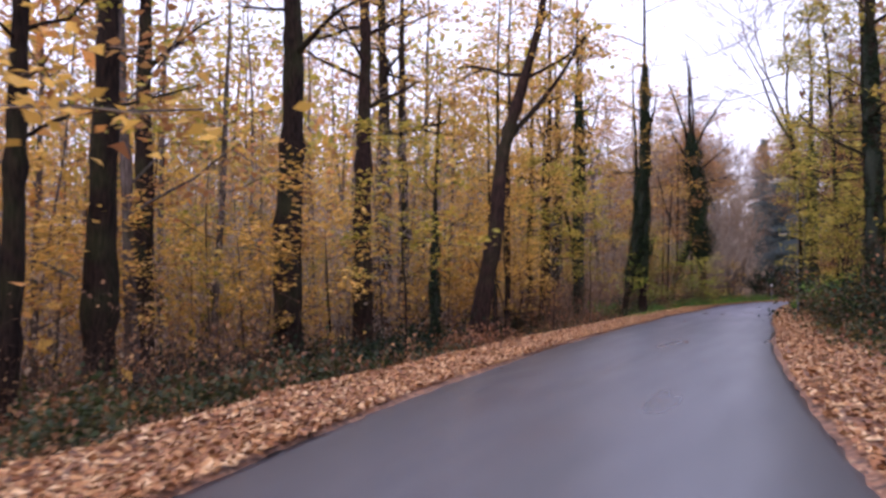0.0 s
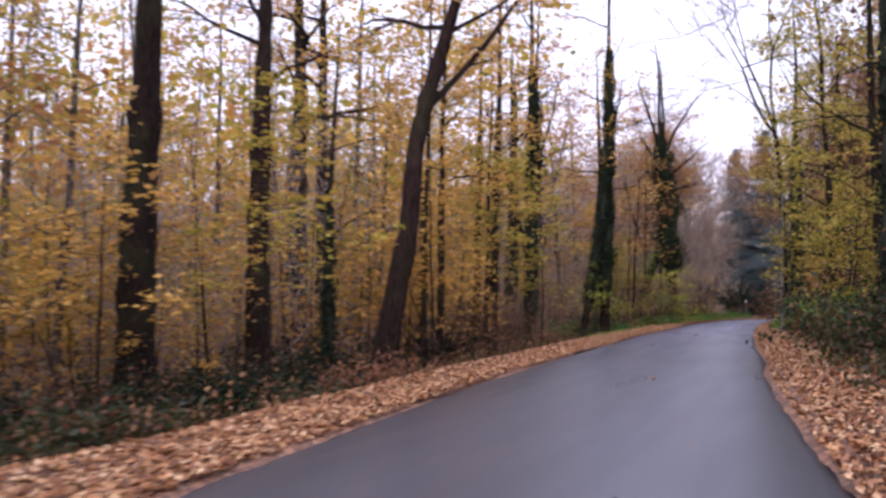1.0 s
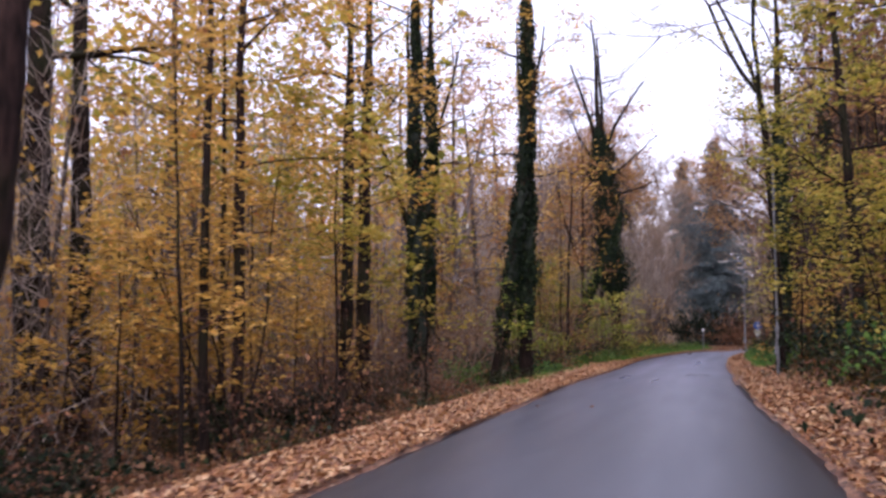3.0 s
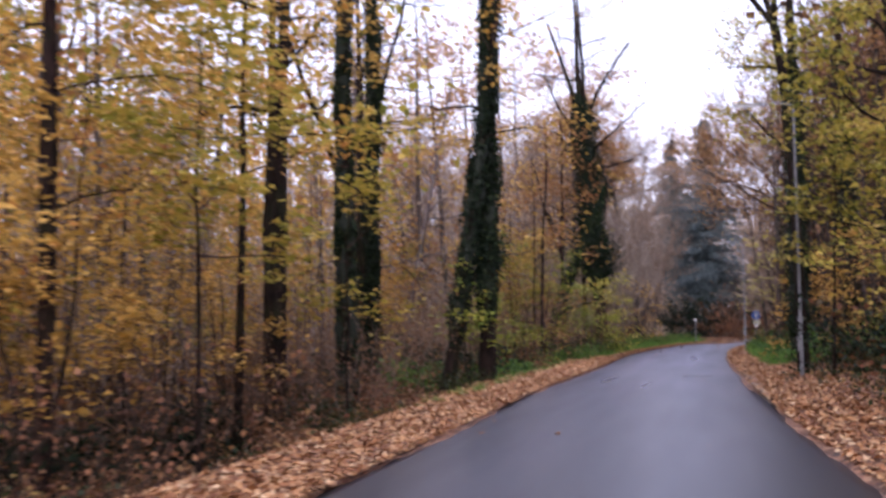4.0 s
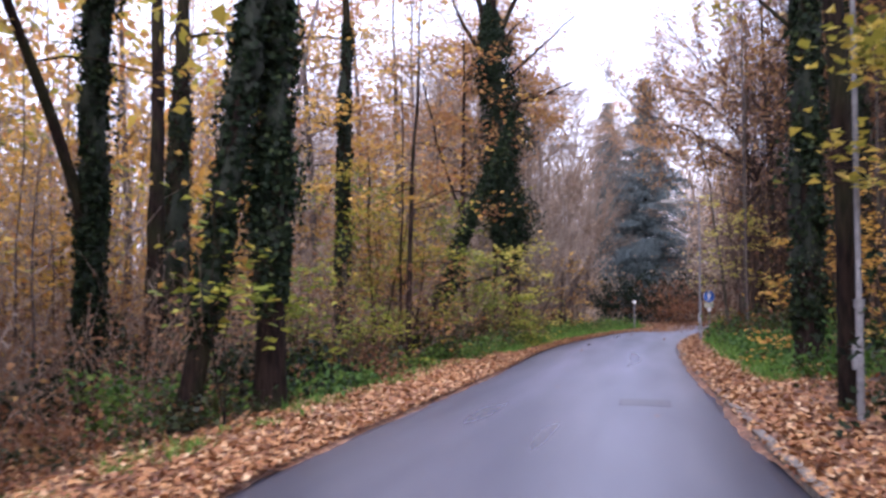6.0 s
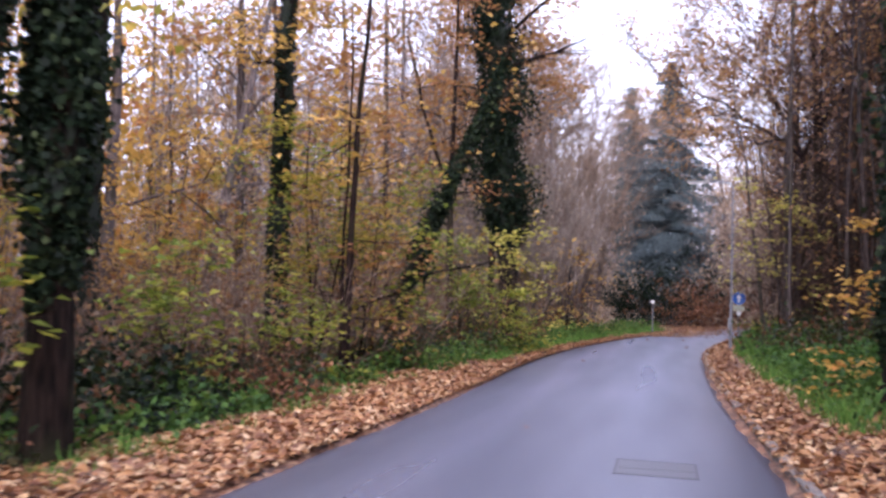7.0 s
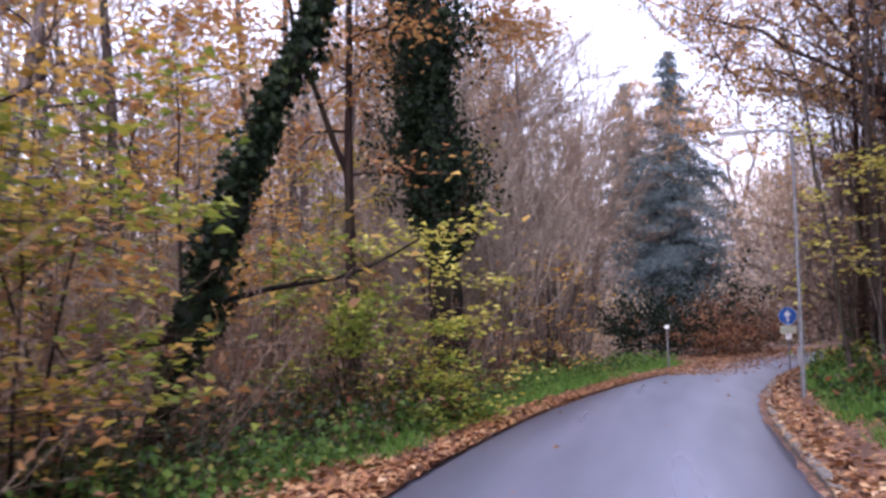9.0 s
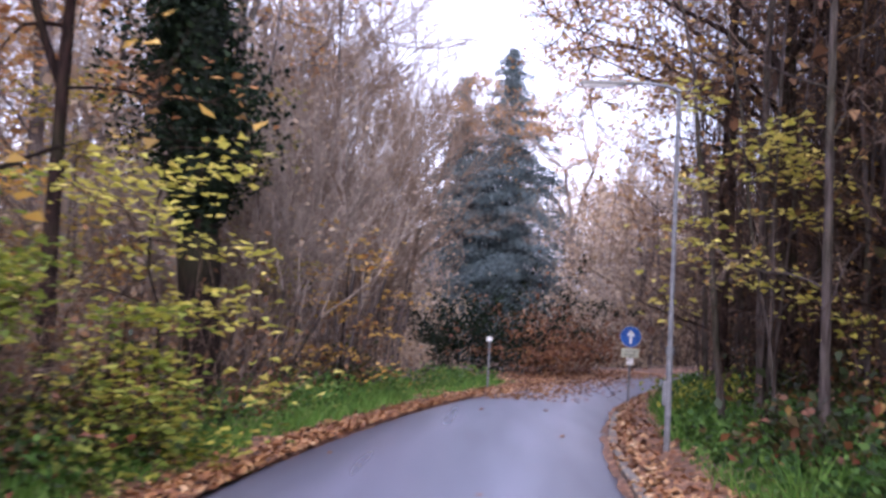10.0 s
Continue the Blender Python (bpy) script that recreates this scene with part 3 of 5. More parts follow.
def bare_shrub(name, x, y, top, label, seed, stems=8, bark=None, twig=None, leaves=0, leaf=None, size=0.11, lean=0.30, sprays=11):
    """A tall many-stemmed shrub, its stems fanning out into fine twigs."""
    rng = np.random.default_rng(seed)
    root = plant(name, x, y, label, "shrub")
    limbs, fine, lines = [], Geo(), []
    for i in range(stems):
        a = i * 2.4 + rng.uniform(-0.5, 0.5)
        way = np.array([np.cos(a) * lean, np.sin(a) * lean, 1.0]) * rng.uniform(0.8, 1.1)
        forking(limbs, fine, np.array([np.cos(a), np.sin(a), 0]) * 0.3 - UP * 0.15, way, top * rng.uniform(0.26, 0.36), 0.045, 3, rng, lines, 0.26, 3, sprays, 0.03)
    for limb in limbs:
        piece("stem", limb, bark or BARK_MID, root, smooth=True)
    tagged(piece("twig_tangle", fine, twig or TWIG_MID, root), kind="stuff")
    if leaves:
        gf = Geo()
        gf.leaves(foliage(lines, rng, leaves, 0.18, 0.10), size, rng, 0.45)
        piece("foliage", gf, leaf or LEAF_DRY_HAZED, root)
    return root


def sapling(name, x, y, top, label, seed, leaves=1300, leaf=None, size=0.11, stems=1, lean=(0, 0), dia=0.07, limbs=12, limb_len=1.7, lo=0.15, bark=None, category="sapling", group="", spread=0.22, rise=(-0.05, 0.5)):
    rng = np.random.default_rng(seed)
    root = plant(name, x, y, label, category, group)
    gt, lines = Geo(), []
    for s in range(stems):
        l = np.array(lean) + (rng.normal(0, 0.16, 2) if stems > 1 else rng.normal(0, 0.03, 2))
        h = top * rng.uniform(0.75, 1.05) if stems > 1 else top
        pts = trunk_line(h, l, rng, 9, 0.06)
        gs = Geo()
        gs.tube(pts, stem_radii(9, dia / 2), 6)
        piece("stem", gs, bark or BARK, root, smooth=True)
        lines += limbs_on(gt, gt, pts, rng, max(3, limbs // stems), lo, 1.0, limb_len, dia * 0.22, rise, 3, 3, 0.45)
    tagged(piece("twig_tangle", gt, TWIG, root), kind="stuff")
    if leaves:
        gf = Geo()
        gf.leaves(foliage(lines, rng, int(leaves * 0.62), spread, spread * 0.2), size * 1.28, rng, 0.72, 0.7)
        piece("foliage", gf, leaf or LEAF_YELLOW, root)
    return root


def brush(name, x, y, top, wide, label, seed, stems=36, leaves=320, leaf=None, twig=None, size=0.09, category="shrub", group=""):
    """A thicket of arching rods with side shoots and scattered leaves."""
    rng = np.random.default_rng(seed)
    root = plant(name, x, y, label, category, group, 0.05)
    g, lines, tips = Geo(), [], []
    for _ in range(stems):
        a, r = rng.uniform(0, 6.28), wide * 0.45 * np.sqrt(rng.uniform(0, 1))
        s = np.array([np.cos(a) * r, np.sin(a) * r, 0])
        p = bent(s, np.array([np.cos(a) * 0.3, np.sin(a) * 0.3, 1]) + rng.normal(0, 0.2, 3), top * rng.uniform(0.45, 1.1), rng, 4, -0.05, 0.16)
        g.tube(p, np.linspace(0.010, 0.003, 4), 3)
        lines.append(p)
        for _ in range(5):
            o = at(p, rng.uniform(0.2, 1))
            e = o + unit(unit(p[-1] - p[0]) + rng.normal(0, 0.6, 3)) * top * rng.uniform(0.15, 0.4)
            tips.append((o, e))
            lines.append(np.array([o, e]))
    ends = np.array(tips)
    g.slivers(ends[:, 0], ends[:, 1], 0.009, rng)
    tagged(piece("rod_tangle", g, twig or TWIG, root), kind="stuff")
    gf = Geo()
    gf.leaves(foliage(lines, rng, leaves, 0.12, 0.10), size, rng, 0.35)
    piece("foliage", gf, leaf or LEAF_BROWN, root)
    return root


def bramble(name, x, y, top, wide, label, seed, leaves=700, leaf=None, size=0.10, category="bush", group=""):
    """A low mound of leaves on arching canes."""
    rng = np.random.default_rng(seed)
    root = plant(name, x, y, label, category, group, 0.03)
    g, lines = Geo(), []
    for _ in range(14):
        a = rng.uniform(0, 6.28)
        s = np.array([np.cos(a), np.sin(a), 0]) * wide * 0.3 * rng.uniform(0, 1)
        p = bent(s, np.array([np.cos(a), np.sin(a), 1.5]), max(top, wide * 0.5) * rng.uniform(0.7, 1.2), rng, 5, -0.22, 0.15)
        g.tube(p, np.linspace(0.008, 0.003, 5), 3)
        lines.append(p)
    tagged(piece("cane_tangle", g, TWIG, root), kind="stuff")
    gf = Geo()
    n1 = leaves * 2 // 3
    gf.leaves(foliage(lines, rng, n1, 0.16, 0.12), size, rng, 0.45)
    d = rng.normal(0, 1, (leaves - n1, 3))
    d /= np.linalg.norm(d, axis=1)[:, None]
    d[:, 2] = np.abs(d[:, 2])
    gf.leaves(d * np.array([wide * 0.5, wide * 0.5, top * 0.75]) * rng.uniform(0.6, 1.05, (leaves - n1, 1)), size, rng, 0.45)
    piece("foliage", gf, leaf or LEAF_BRAMBLE, root)
    return root


def spruce(name, x, y, top, wide, label, seed, fine=1.0):
    rng = np.random.default_rng(seed)
    root = plant(name, x, y, label, "spruce")
    g = Geo()
    pts = trunk_line(top, (0, 0), rng, 10, 0.02)
    g.tube(pts, stem_radii(10, top * 0.012), 8)
    piece("trunk", g, BARK, root, smooth=True)
    gb, c, d = Geo(), [], []
    z = 0.8
    while z < top - 0.3:
        f = 1 - z / top
        for a in np.arange(5) * 1.2566 + rng.uniform(0, 6):
            L = wide * 0.5 * (0.06 + 0.94 * f ** 1.12) * rng.uniform(0.55, 1.2)
            w = np.array([np.cos(a), np.sin(a), rng.uniform(-0.1, 0.3)])
            p = bent((0, 0, z + rng.uniform(-0.3, 0.3)), w, L, rng, 5, -0.13, 0.08)
            gb.tube(p, np.linspace(0.03, 0.006, 5) * (0.4 + f), 3)
            n = int((54 * L + 16) * fine)
            u = rng.uniform(0.08, 1.02, n)
            q = np.array([at(p, min(t, 1)) for t in u])
            side = np.cross(w, UP)
            off = rng.normal(0, 1, (n, 1)) * side * 0.22 * L ** 0.5 + np.array([0, 0, -0.1]) * rng.uniform(-0.5, 4.0, (n, 1))
            c.append(q + off)
        z += 0.27 + 0.008 * z
    tagged(piece("branch_tangle", gb, BARK, root), kind="stuff")
    gn = Geo()
    gn.leaves(np.concatenate(c), 0.30 / fine ** 0.5, rng, 0.25, 0.34)
    piece("needle_mass", gn, NEEDLES, root)
    return root


# ---------- the trees that stand along the road ----------
tree("beech_tree", -7.2, 23.2, 17, 0.80, "thick dark beech trunk with thin yellow foliage", 11, limbs=9, limb_from=0.55, leaves=1300)
tree("beech_tree", -8.4, 31.0, 17, 0.74, "straight dark beech trunk with thin yellow foliage", 12, limbs=9, limb_from=0.55, leaves=1300)
tree("beech_tree", -7.3, 18.4, 15, 0.50, "dark beech trunk with green-yellow leaves low down", 13, limbs=14, limb_from=0.35, leaves=1800, leaf=LEAF_LIME)
tree("oak_tree", -4.2, 31.5, 18, 1.0, "thick dark oak trunk among brown undergrowth", 14, limbs=9, limb_from=0.55, leaves=1300)
tree("oak_tree", -2.5, 38.8, 18, 0.86, "dark brown oak trunk with yellow foliage", 15, limbs=10, limb_from=0.55, leaves=1300, bark=BARK_RED)
tree("oak_tree", -2.2, 46.6, 18, 0.95, "thick dark oak trunk behind yellow saplings", 16, limbs=10, limb_from=0.55, leaves=1300)
tree("oak_tree", -1.2, 47.2, 18, 0.66, "dark oak trunk standing close beside a thicker one", 64, limbs=9, limb_from=0.55, leaves=1300)
tree("ivy_clad_tree", 0.1, 31.2, 9, 0.20, "thin dark stem grown over with ivy near the road", 65, limbs=7, limb_from=0.45, limb_len=1.8, leaves=400, ivy=(0.1, 4.5, 0.12, 300))
tree("oak_tree", 2.5, 41.4, 15, 0.22, "slim dark stem rising out of yellow leaves", 66, limbs=9, limb_from=0.45, limb_len=2.4, leaves=1500)
tree("oak_tree", 3.0, 42.3, 15, 0.28, "slim brown stem standing close beside another", 67, limbs=9, limb_from=0.4, limb_len=2.6, leaves=1500, bark=BARK_RED)
tree("oak_tree", 5.2, 56.4, 16, 0.40, "straight dark stem deep among yellow leaves", 68, limbs=9, limb_from=0.4, limb_len=2.8, leaves=1800)
tree("maple_tree", 2.4, 45.0, 12.5, 0.18, "slim maple with a golden yellow crown", 33, limbs=16, limb_from=0.38, limb_len=3.0, leaves=3600)
tree("maple_tree", 5.0, 49.0, 13, 0.20, "slim maple with a yellow crown beside dark trunks", 34, limbs=15, limb_from=0.42, limb_len=3.0, leaves=3400)
tree("leaning_tree", 1.12, 31.5, 13, 0.60, "leaning red-brown trunk with a forking limb by the road", 17, lean=(0.235, -0.08), crook=0.10, bark=BARK_RED, limbs=6, limb_from=0.6, leaves=1800, forks=[(6.4, (0.75, 0.3, 0.75), 4.5, 0.10)])
tree("oak_tree", 5.6, 52.4, 17, 0.48, "dark upright oak trunk among yellow leaves", 18, limbs=12, limb_from=0.4, leaves=2200)
tree("ivy_clad_tree", 11.0, 55.4, 18, 0.43, "tall trunk wrapped in dark ivy beside the road", 19, limbs=7, limb_from=0.5, leaves=900, ivy=(1.6, 13, 0.27, 1300))
tree("ivy_clad_tree", 9.75, 54.6, 12, 0.36, "slanting trunk half covered in ivy", 20, lean=(0.17, 0.03), limbs=6, limb_from=0.5, leaves=900, ivy=(1.4, 9, 0.22, 650))
tree("ivy_clad_tree", 7.3, 52.6, 17, 0.47, "straight dark trunk with a close coat of ivy", 21, limbs=7, limb_from=0.6, leaves=500, ivy=(0.3, 12, 0.07, 620))
tree("ivy_clad_tree", 8.0, 58.2, 17, 0.38, "dark forked trunk thick with ivy", 22, limbs=6, limb_from=0.65, leaves=400, ivy=(0.6, 12, 0.26, 900), forks=[(2.6, (-0.13, 0.0, 1.0), 9, 0.12), (4.2, (0.16, 0.1, 1.0), 8, 0.10)])
tree("oak_tree", 8.0, 68.4, 17, 0.54, "straight dark trunk with yellow leaves in the wood", 23, limbs=10, limb_from=0.6, leaves=900)
tree("ivy_clad_tree", 12.9, 67.3, 16, 0.38, "slim trunk with patchy ivy and yellow sprays", 24, limbs=10, limb_from=0.2, limb_len=2.6, leaves=2400, ivy=(0.4, 9, 0.09, 420), bark=BARK)
tree("oak_tree", 8.3, 71.1, 16, 0.78, "dark trunk with ivy in the wood", 25, limbs=8, limb_from=0.62, leaves=700, ivy=(0.3, 9, 0.16, 450))
tree("oak_tree", 14.1, 63.7, 9, 0.15, "thin straight red-brown stem at the verge", 69, bark=BARK_RED, limbs=9, limb_from=0.4, limb_len=1.6, leaves=500)
tree("oak_tree", 8.0, 76.0, 16, 0.44, "grey-brown trunk among yellow leaves", 26, bark=BARK_GREY, limbs=9, limb_from=0.25, leaves=2400)
tree("slanting_tree", 10.0, 79.0, 15, 0.40, "slanting grey trunk in the wood", 27, lean=(0.2, 0.0), bark=BARK_GREY, limbs=8, limb_from=0.3, leaves=1800)
tree("leaning_ivy_tree", 15.0, 68.6, 7.4, 0.30, "leaning trunk grown over with ivy", 28, lean=(0.34, 0.02), limbs=3, limb_from=0.7, limb_len=1.5, leaves=150, ivy=(1.0, 6.8, 0.30, 800), forks=[(1.9, (0.95, 0.35, 0.10), 3.0, 0.04), (1.6, (-0.9, -0.6, -0.15), 2.6, 0.06)])
tree("ivy_clad_tree", 20.2, 78.7, 19, 0.60, "big trunk bulging with dark ivy above bare bark", 29, limbs=8, limb_from=0.45, leaves=700, leaf=LEAF_ORANGE, ivy=(3.0, 12.6, 1.15, 3000), lean=(-0.075, 0.0), forks=[(10.4, (-0.35, 0.1, 1.0), 6, 0.15), (10.6, (0.45, 0.1, 1.0), 5.5, 0.12), (11.6, (0.06, -0.2, 1.0), 6, 0.12), (9.8, (-0.6, 0.3, 0.8), 4.5, 0.08), (9.4, (0.7, -0.2, 0.7), 4, 0.07)])
tree("forked_tree", 18.0, 77.4, 12, 0.26, "thin forked brown tree with orange leaves", 30, bark=BARK_RED, limbs=13, limb_from=0.4, limb_len=2.6, leaves=2000, leaf=LEAF_ORANGE, forks=[(4.6, (-0.4, 0.1, 1.0), 5, 0.07)])
tree("beech_tree", 21.4, 90.5, 18, 0.42, "tall bare-topped beech with orange leaves", 31, bark=BARK_GREY, limbs=14, limb_from=0.4, leaves=2600, leaf=LEAF_ORANGE, forks=[(9.0, (0.5, 0.1, 1.0), 6, 0.12)])
tree("oak_tree", 20.3, 83.0, 15, 0.26, "crooked tree with a round orange-brown crown", 32, bark=BARK_RED, limbs=20, limb_from=0.58, limb_len=3.9, leaves=8000, leaf=LEAF_ORANGE, size=0.15, spread=0.4)

# right of the road
tree("ivy_clad_tree", 13.2, 31.5, 17, 0.50, "dark trunk with ivy on the road bank", 41, limbs=12, limb_from=0.2, leaves=3200, leaf=LEAF_LIME, ivy=(0.4, 9, 0.14, 420))
tree("maple_tree", 15.4, 36.8, 15, 0.30, "curving maple stem with yellow-green leaves", 42, lean=(-0.04, 0.02), limbs=14, limb_from=0.2, limb_len=2.8, leaves=4000, leaf=LEAF_LIME)
tree("maple_tree", 18.2, 46.8, 14, 0.34, "maple with yellow-green leaves over the verge", 43, limbs=18, limb_from=0.15, leaves=6500, leaf=LEAF_LIME, lean=(-0.04, 0))
tree("ivy_clad_tree", 20.5, 57.3, 16, 0.44, "dark ivy-grown trunk behind the street lamp", 44, limbs=12, limb_from=0.3, leaves=4200, leaf=LEAF_LIME, ivy=(0.8, 9, 0.34, 650))
tree("ivy_clad_tree", 25.6, 64.2, 16, 0.50, "trunk thick with dark ivy near the kerb", 45, limbs=12, limb_from=0.35, leaves=2600, leaf=LEAF_ORANGE, size=0.09, ivy=(1.5, 11, 0.45, 800))
tree("bare_tree", 26.5, 72.45, 13, 0.13, "thin straight grey stem on the grassy bank", 46, bark=BARK_MID, twig_bark=TWIG_MID, limbs=18, limb_from=0.12, limb_len=2.0, leaves=200, leaf=LEAF_YELLOW, size=0.07, subs=4, twig=5, rise=(0.4, 1.3))
tree("bare_tree", 28.4, 76.5, 13, 0.16, "thin grey bare tree with few yellow leaves", 47, bark=BARK_MID, twig_bark=TWIG_MID, limbs=18, limb_from=0.1, limb_len=2.4, leaves=350, size=0.08, subs=4, twig=5, rise=(0.4, 1.3))
tree("bare_tree", 30.0, 72.5, 14, 0.22, "bare brown tree at the wood's edge", 48, bark=BARK_RED, limbs=20, limb_from=0.15, limb_len=3.2, leaves=1200, leaf=LEAF_ORANGE)
tree("maple_tree", 31.2, 79.6, 15, 0.30, "slender tree with sparse orange leaves overhanging", 49, limbs=18, limb_from=0.2, limb_len=4.6, leaves=3200, leaf=LEAF_ORANGE, lean=(-0.06, 0.0))
bare_crown("bare_tree", 18.0, 51.6, 18, 0.28, "thin bare tree forking high over the road", 50, lean=(-0.05, 0.0), bark=BARK, twig=TWIG, clear=0.46, spread=0.55, leaves=500, low=False)
tree("beech_tree", 28.0, 66.0, 16, 0.34, "beech with a wide crown of orange-brown leaves", 51, limbs=18, limb_from=0.25, limb_len=5.0, leaves=5200, leaf=LEAF_ORANGE, size=0.10)

spruce("spruce_tree", 45.0, 132.5, 22.5, 21.0, "tall dark blue-green spruce beyond the bend", 61, 1.7)
spruce("spruce_tree", 42.2, 134.5, 20.5, 14.0, "blue-green spruce beside a taller one", 62, 1.1)
bare_crown("autumn_oak", 48.6, 129.0, 20.5, 0.5, "tall oak with a rust-orange crown beside the spruce", 63, bark=BARK_GREY, twig=TWIG_HAZE, leaves=9000, size=0.2, clear=0.45, spread=0.5)
for i, (x, y, h, w) in enumerate([(32.2, 99.6, 5.2, 3.6), (33.8, 101.4, 4.6, 3.6), (30.9, 98.2, 3.6, 3.0)]):
    bramble("yew_bush", x, y, h, w, "dark blue-green yew bush at the bend", 380 + i, leaves=2600, leaf=LEAF_IVY, size=0.15)

# ---------- shrubs with a place of their own ----------
sapling("hazel_shrub", 19.3, 75.2, 3.8, "young hazel with layered bright yellow leaves", 301, leaves=900, leaf=LEAF_PALE, limbs=14, limb_len=1.5, lo=0.25, size=0.13, category="shrub")
sapling("hazel_shrub", 17.6, 72.4, 2.9, "lime-green leafy shrub at the grass verge", 302, leaves=2600, leaf=LEAF_GREEN, stems=4, limbs=20, limb_len=1.2, lo=0.1, dia=0.04, category="shrub")
sapling("hazel_shrub", 19.0, 73.9, 2.0, "yellow-green leafy shrub before the ivy trunk", 303, leaves=1500, leaf=LEAF_GREEN, stems=4, limbs=16, limb_len=1.0, lo=0.1, dia=0.04, category="shrub")
sapling("elder_shrub", 11.6, 60.6, 2.6, "elder shrub with fresh green leaves", 304, leaves=700, leaf=LEAF_GREEN, stems=4, limbs=16, limb_len=0.9, lo=0.3, dia=0.04, category="shrub", size=0.14)
sapling("elder_shrub", 10.4, 54.3, 3.4, "elder shoot with large pale green leaves among ivy trunks", 317, leaves=300, leaf=LEAF_GREEN, stems=2, limbs=9, limb_len=0.8, lo=0.45, dia=0.035, category="shrub", size=0.14)
sapling("elder_shrub", 13.4, 63.4, 1.8, "low green shrub by the verge", 305, leaves=900, leaf=LEAF_GREEN, stems=3, limbs=12, limb_len=0.8, lo=0.2, dia=0.03, category="shrub")
sapling("maple_sapling", 14.9, 66.6, 3.4, "thin maple shoot with orange leaves", 306, leaves=260, leaf=LEAF_ORANGE, limbs=10, limb_len=1.4, lean=(-0.25, -0.1), bark=BARK_RED, size=0.12)
sapling("hazel_shrub", 14.5, 66.0, 5.0, "spreading hazel with olive-green leaves at the verge", 316, leaves=2600, leaf=LEAF_GREEN, stems=4, limbs=24, limb_len=1.8, lo=0.3, dia=0.05, category="shrub")
sapling("maple_sapling", 13.6, 66.2, 5.5, "hazel shoots with pale green-yellow leaves", 307, leaves=2200, leaf=LEAF_LIME, stems=4, limbs=22)
sapling("maple_sapling", 21.4, 57.4, 4.2, "young maple with yellow leaves on the bank", 308, leaves=2400, limbs=18, lo=0.15, stems=2)
sapling("maple_sapling", 27.5, 74.9, 4.6, "young maple with bright yellow leaf sprays on the bank", 309, leaves=1000, leaf=LEAF_PALE, limbs=16, limb_len=1.9, lo=0.36, size=0.13)
sapling("maple_sapling", 23.3, 83.6, 3.6, "sapling with pale yellow leaves at the bend", 310, leaves=800, limbs=14)
sapling("maple_sapling", 16.4, 41.6, 5.0, "young maple with yellow-green leaves over the bank", 311, leaves=3000, leaf=LEAF_LIME, limbs=20, stems=2)
sapling("maple_sapling", 17.4, 48.9, 6.0, "young maple hanging yellow-green leaves over the verge", 315, leaves=1500, leaf=LEAF_LIME, limbs=18, limb_len=2.0, lo=0.4, size=0.13)
sapling("maple_sapling", 12.9, 34.0, 5.0, "young maple with yellow leaves over the bank", 312, leaves=2600, leaf=LEAF_LIME, limbs=18, stems=2)
for i, (x, y, h, w) in enumerate([(11.2, 27.2, 2.2, 2.4), (12.4, 29.6, 2.6, 2.4), (13.6, 33.0, 2.4, 2.6), (14.9, 37.2, 2.2, 2.6), (16.6, 42.6, 2.2, 2.6), (18.6, 48.6, 2.0, 2.4), (20.2, 52.0, 1.8, 2.2), (10.2, 22.4, 2.2, 2.2)]):
    bramble("holly_bush", x, y, h, w, "dense dark green evergreen bush on the bank", 320 + i, leaves=1700, leaf=(LEAF_BRAMBLE, LEAF_IVY, HERB, LEAF_IVY)[i % 4], size=0.115)
bramble("holly_bush", 0.0, 30.3, 1.9, 1.6, "dark evergreen bush at the foot of a thin stem", 329, leaves=1200, leaf=LEAF_IVY, size=0.12)

sapling("maple_sapling", 5.0, 43.2, 7.5, "young maple with lime-yellow leaf sprays over the undergrowth", 313, leaves=2600, leaf=LEAF_LIME, limbs=18, limb_len=2.5, lo=0.45, dia=0.10, size=0.14)
sapling("maple_sapling", -0.6, 26.5, 6.5, "young maple with lime-yellow leaves in the shade", 314, leaves=1800, leaf=LEAF_LIME, limbs=16, limb_len=2.2, lo=0.4, dia=0.09, size=0.13)
for i, (x, y, h, w) in enumerate([(33.2, 96.6, 2.4, 2.0), (34.4, 98.0, 3.4, 2.2), (35.4, 99.4, 2.6, 2.0), (33.6, 98.6, 3.8, 2.4)]):
    bramble("bracken_clump", x, y, h, w, "rust-brown withered bracken on the bank at the bend", 330 + i, leaves=900, leaf=LEAF_RUST, size=0.16)
for i, (x, y, h, w) in enumerate([(16.4, 69.6, 1.2, 2.0), (17.4, 71.6, 1.3, 2.2), (18.4, 73.4, 1.1, 1.8), (15.4, 66.8, 1.0, 1.8), (19.6, 76.6, 0.9, 1.6)]):
    bramble("bramble_bush", x, y, h, w, "dark green bramble behind the grass strip", 340 + i, leaves=900, leaf=LEAF_BRAMBLE)
for i, (x, y) in enumerate([(28.4, 71.0), (29.6, 73.6), (30.6, 76.4), (27.6, 68.2), (31.6, 79.0), (29.0, 78.4)]):
    bramble("bramble_bush", x, y, 0.8, 2.0, "low green and brown brambles on the grass bank", 350 + i, leaves=800, leaf=LEAF_GREEN if i % 2 else LEAF_BRAMBLE)

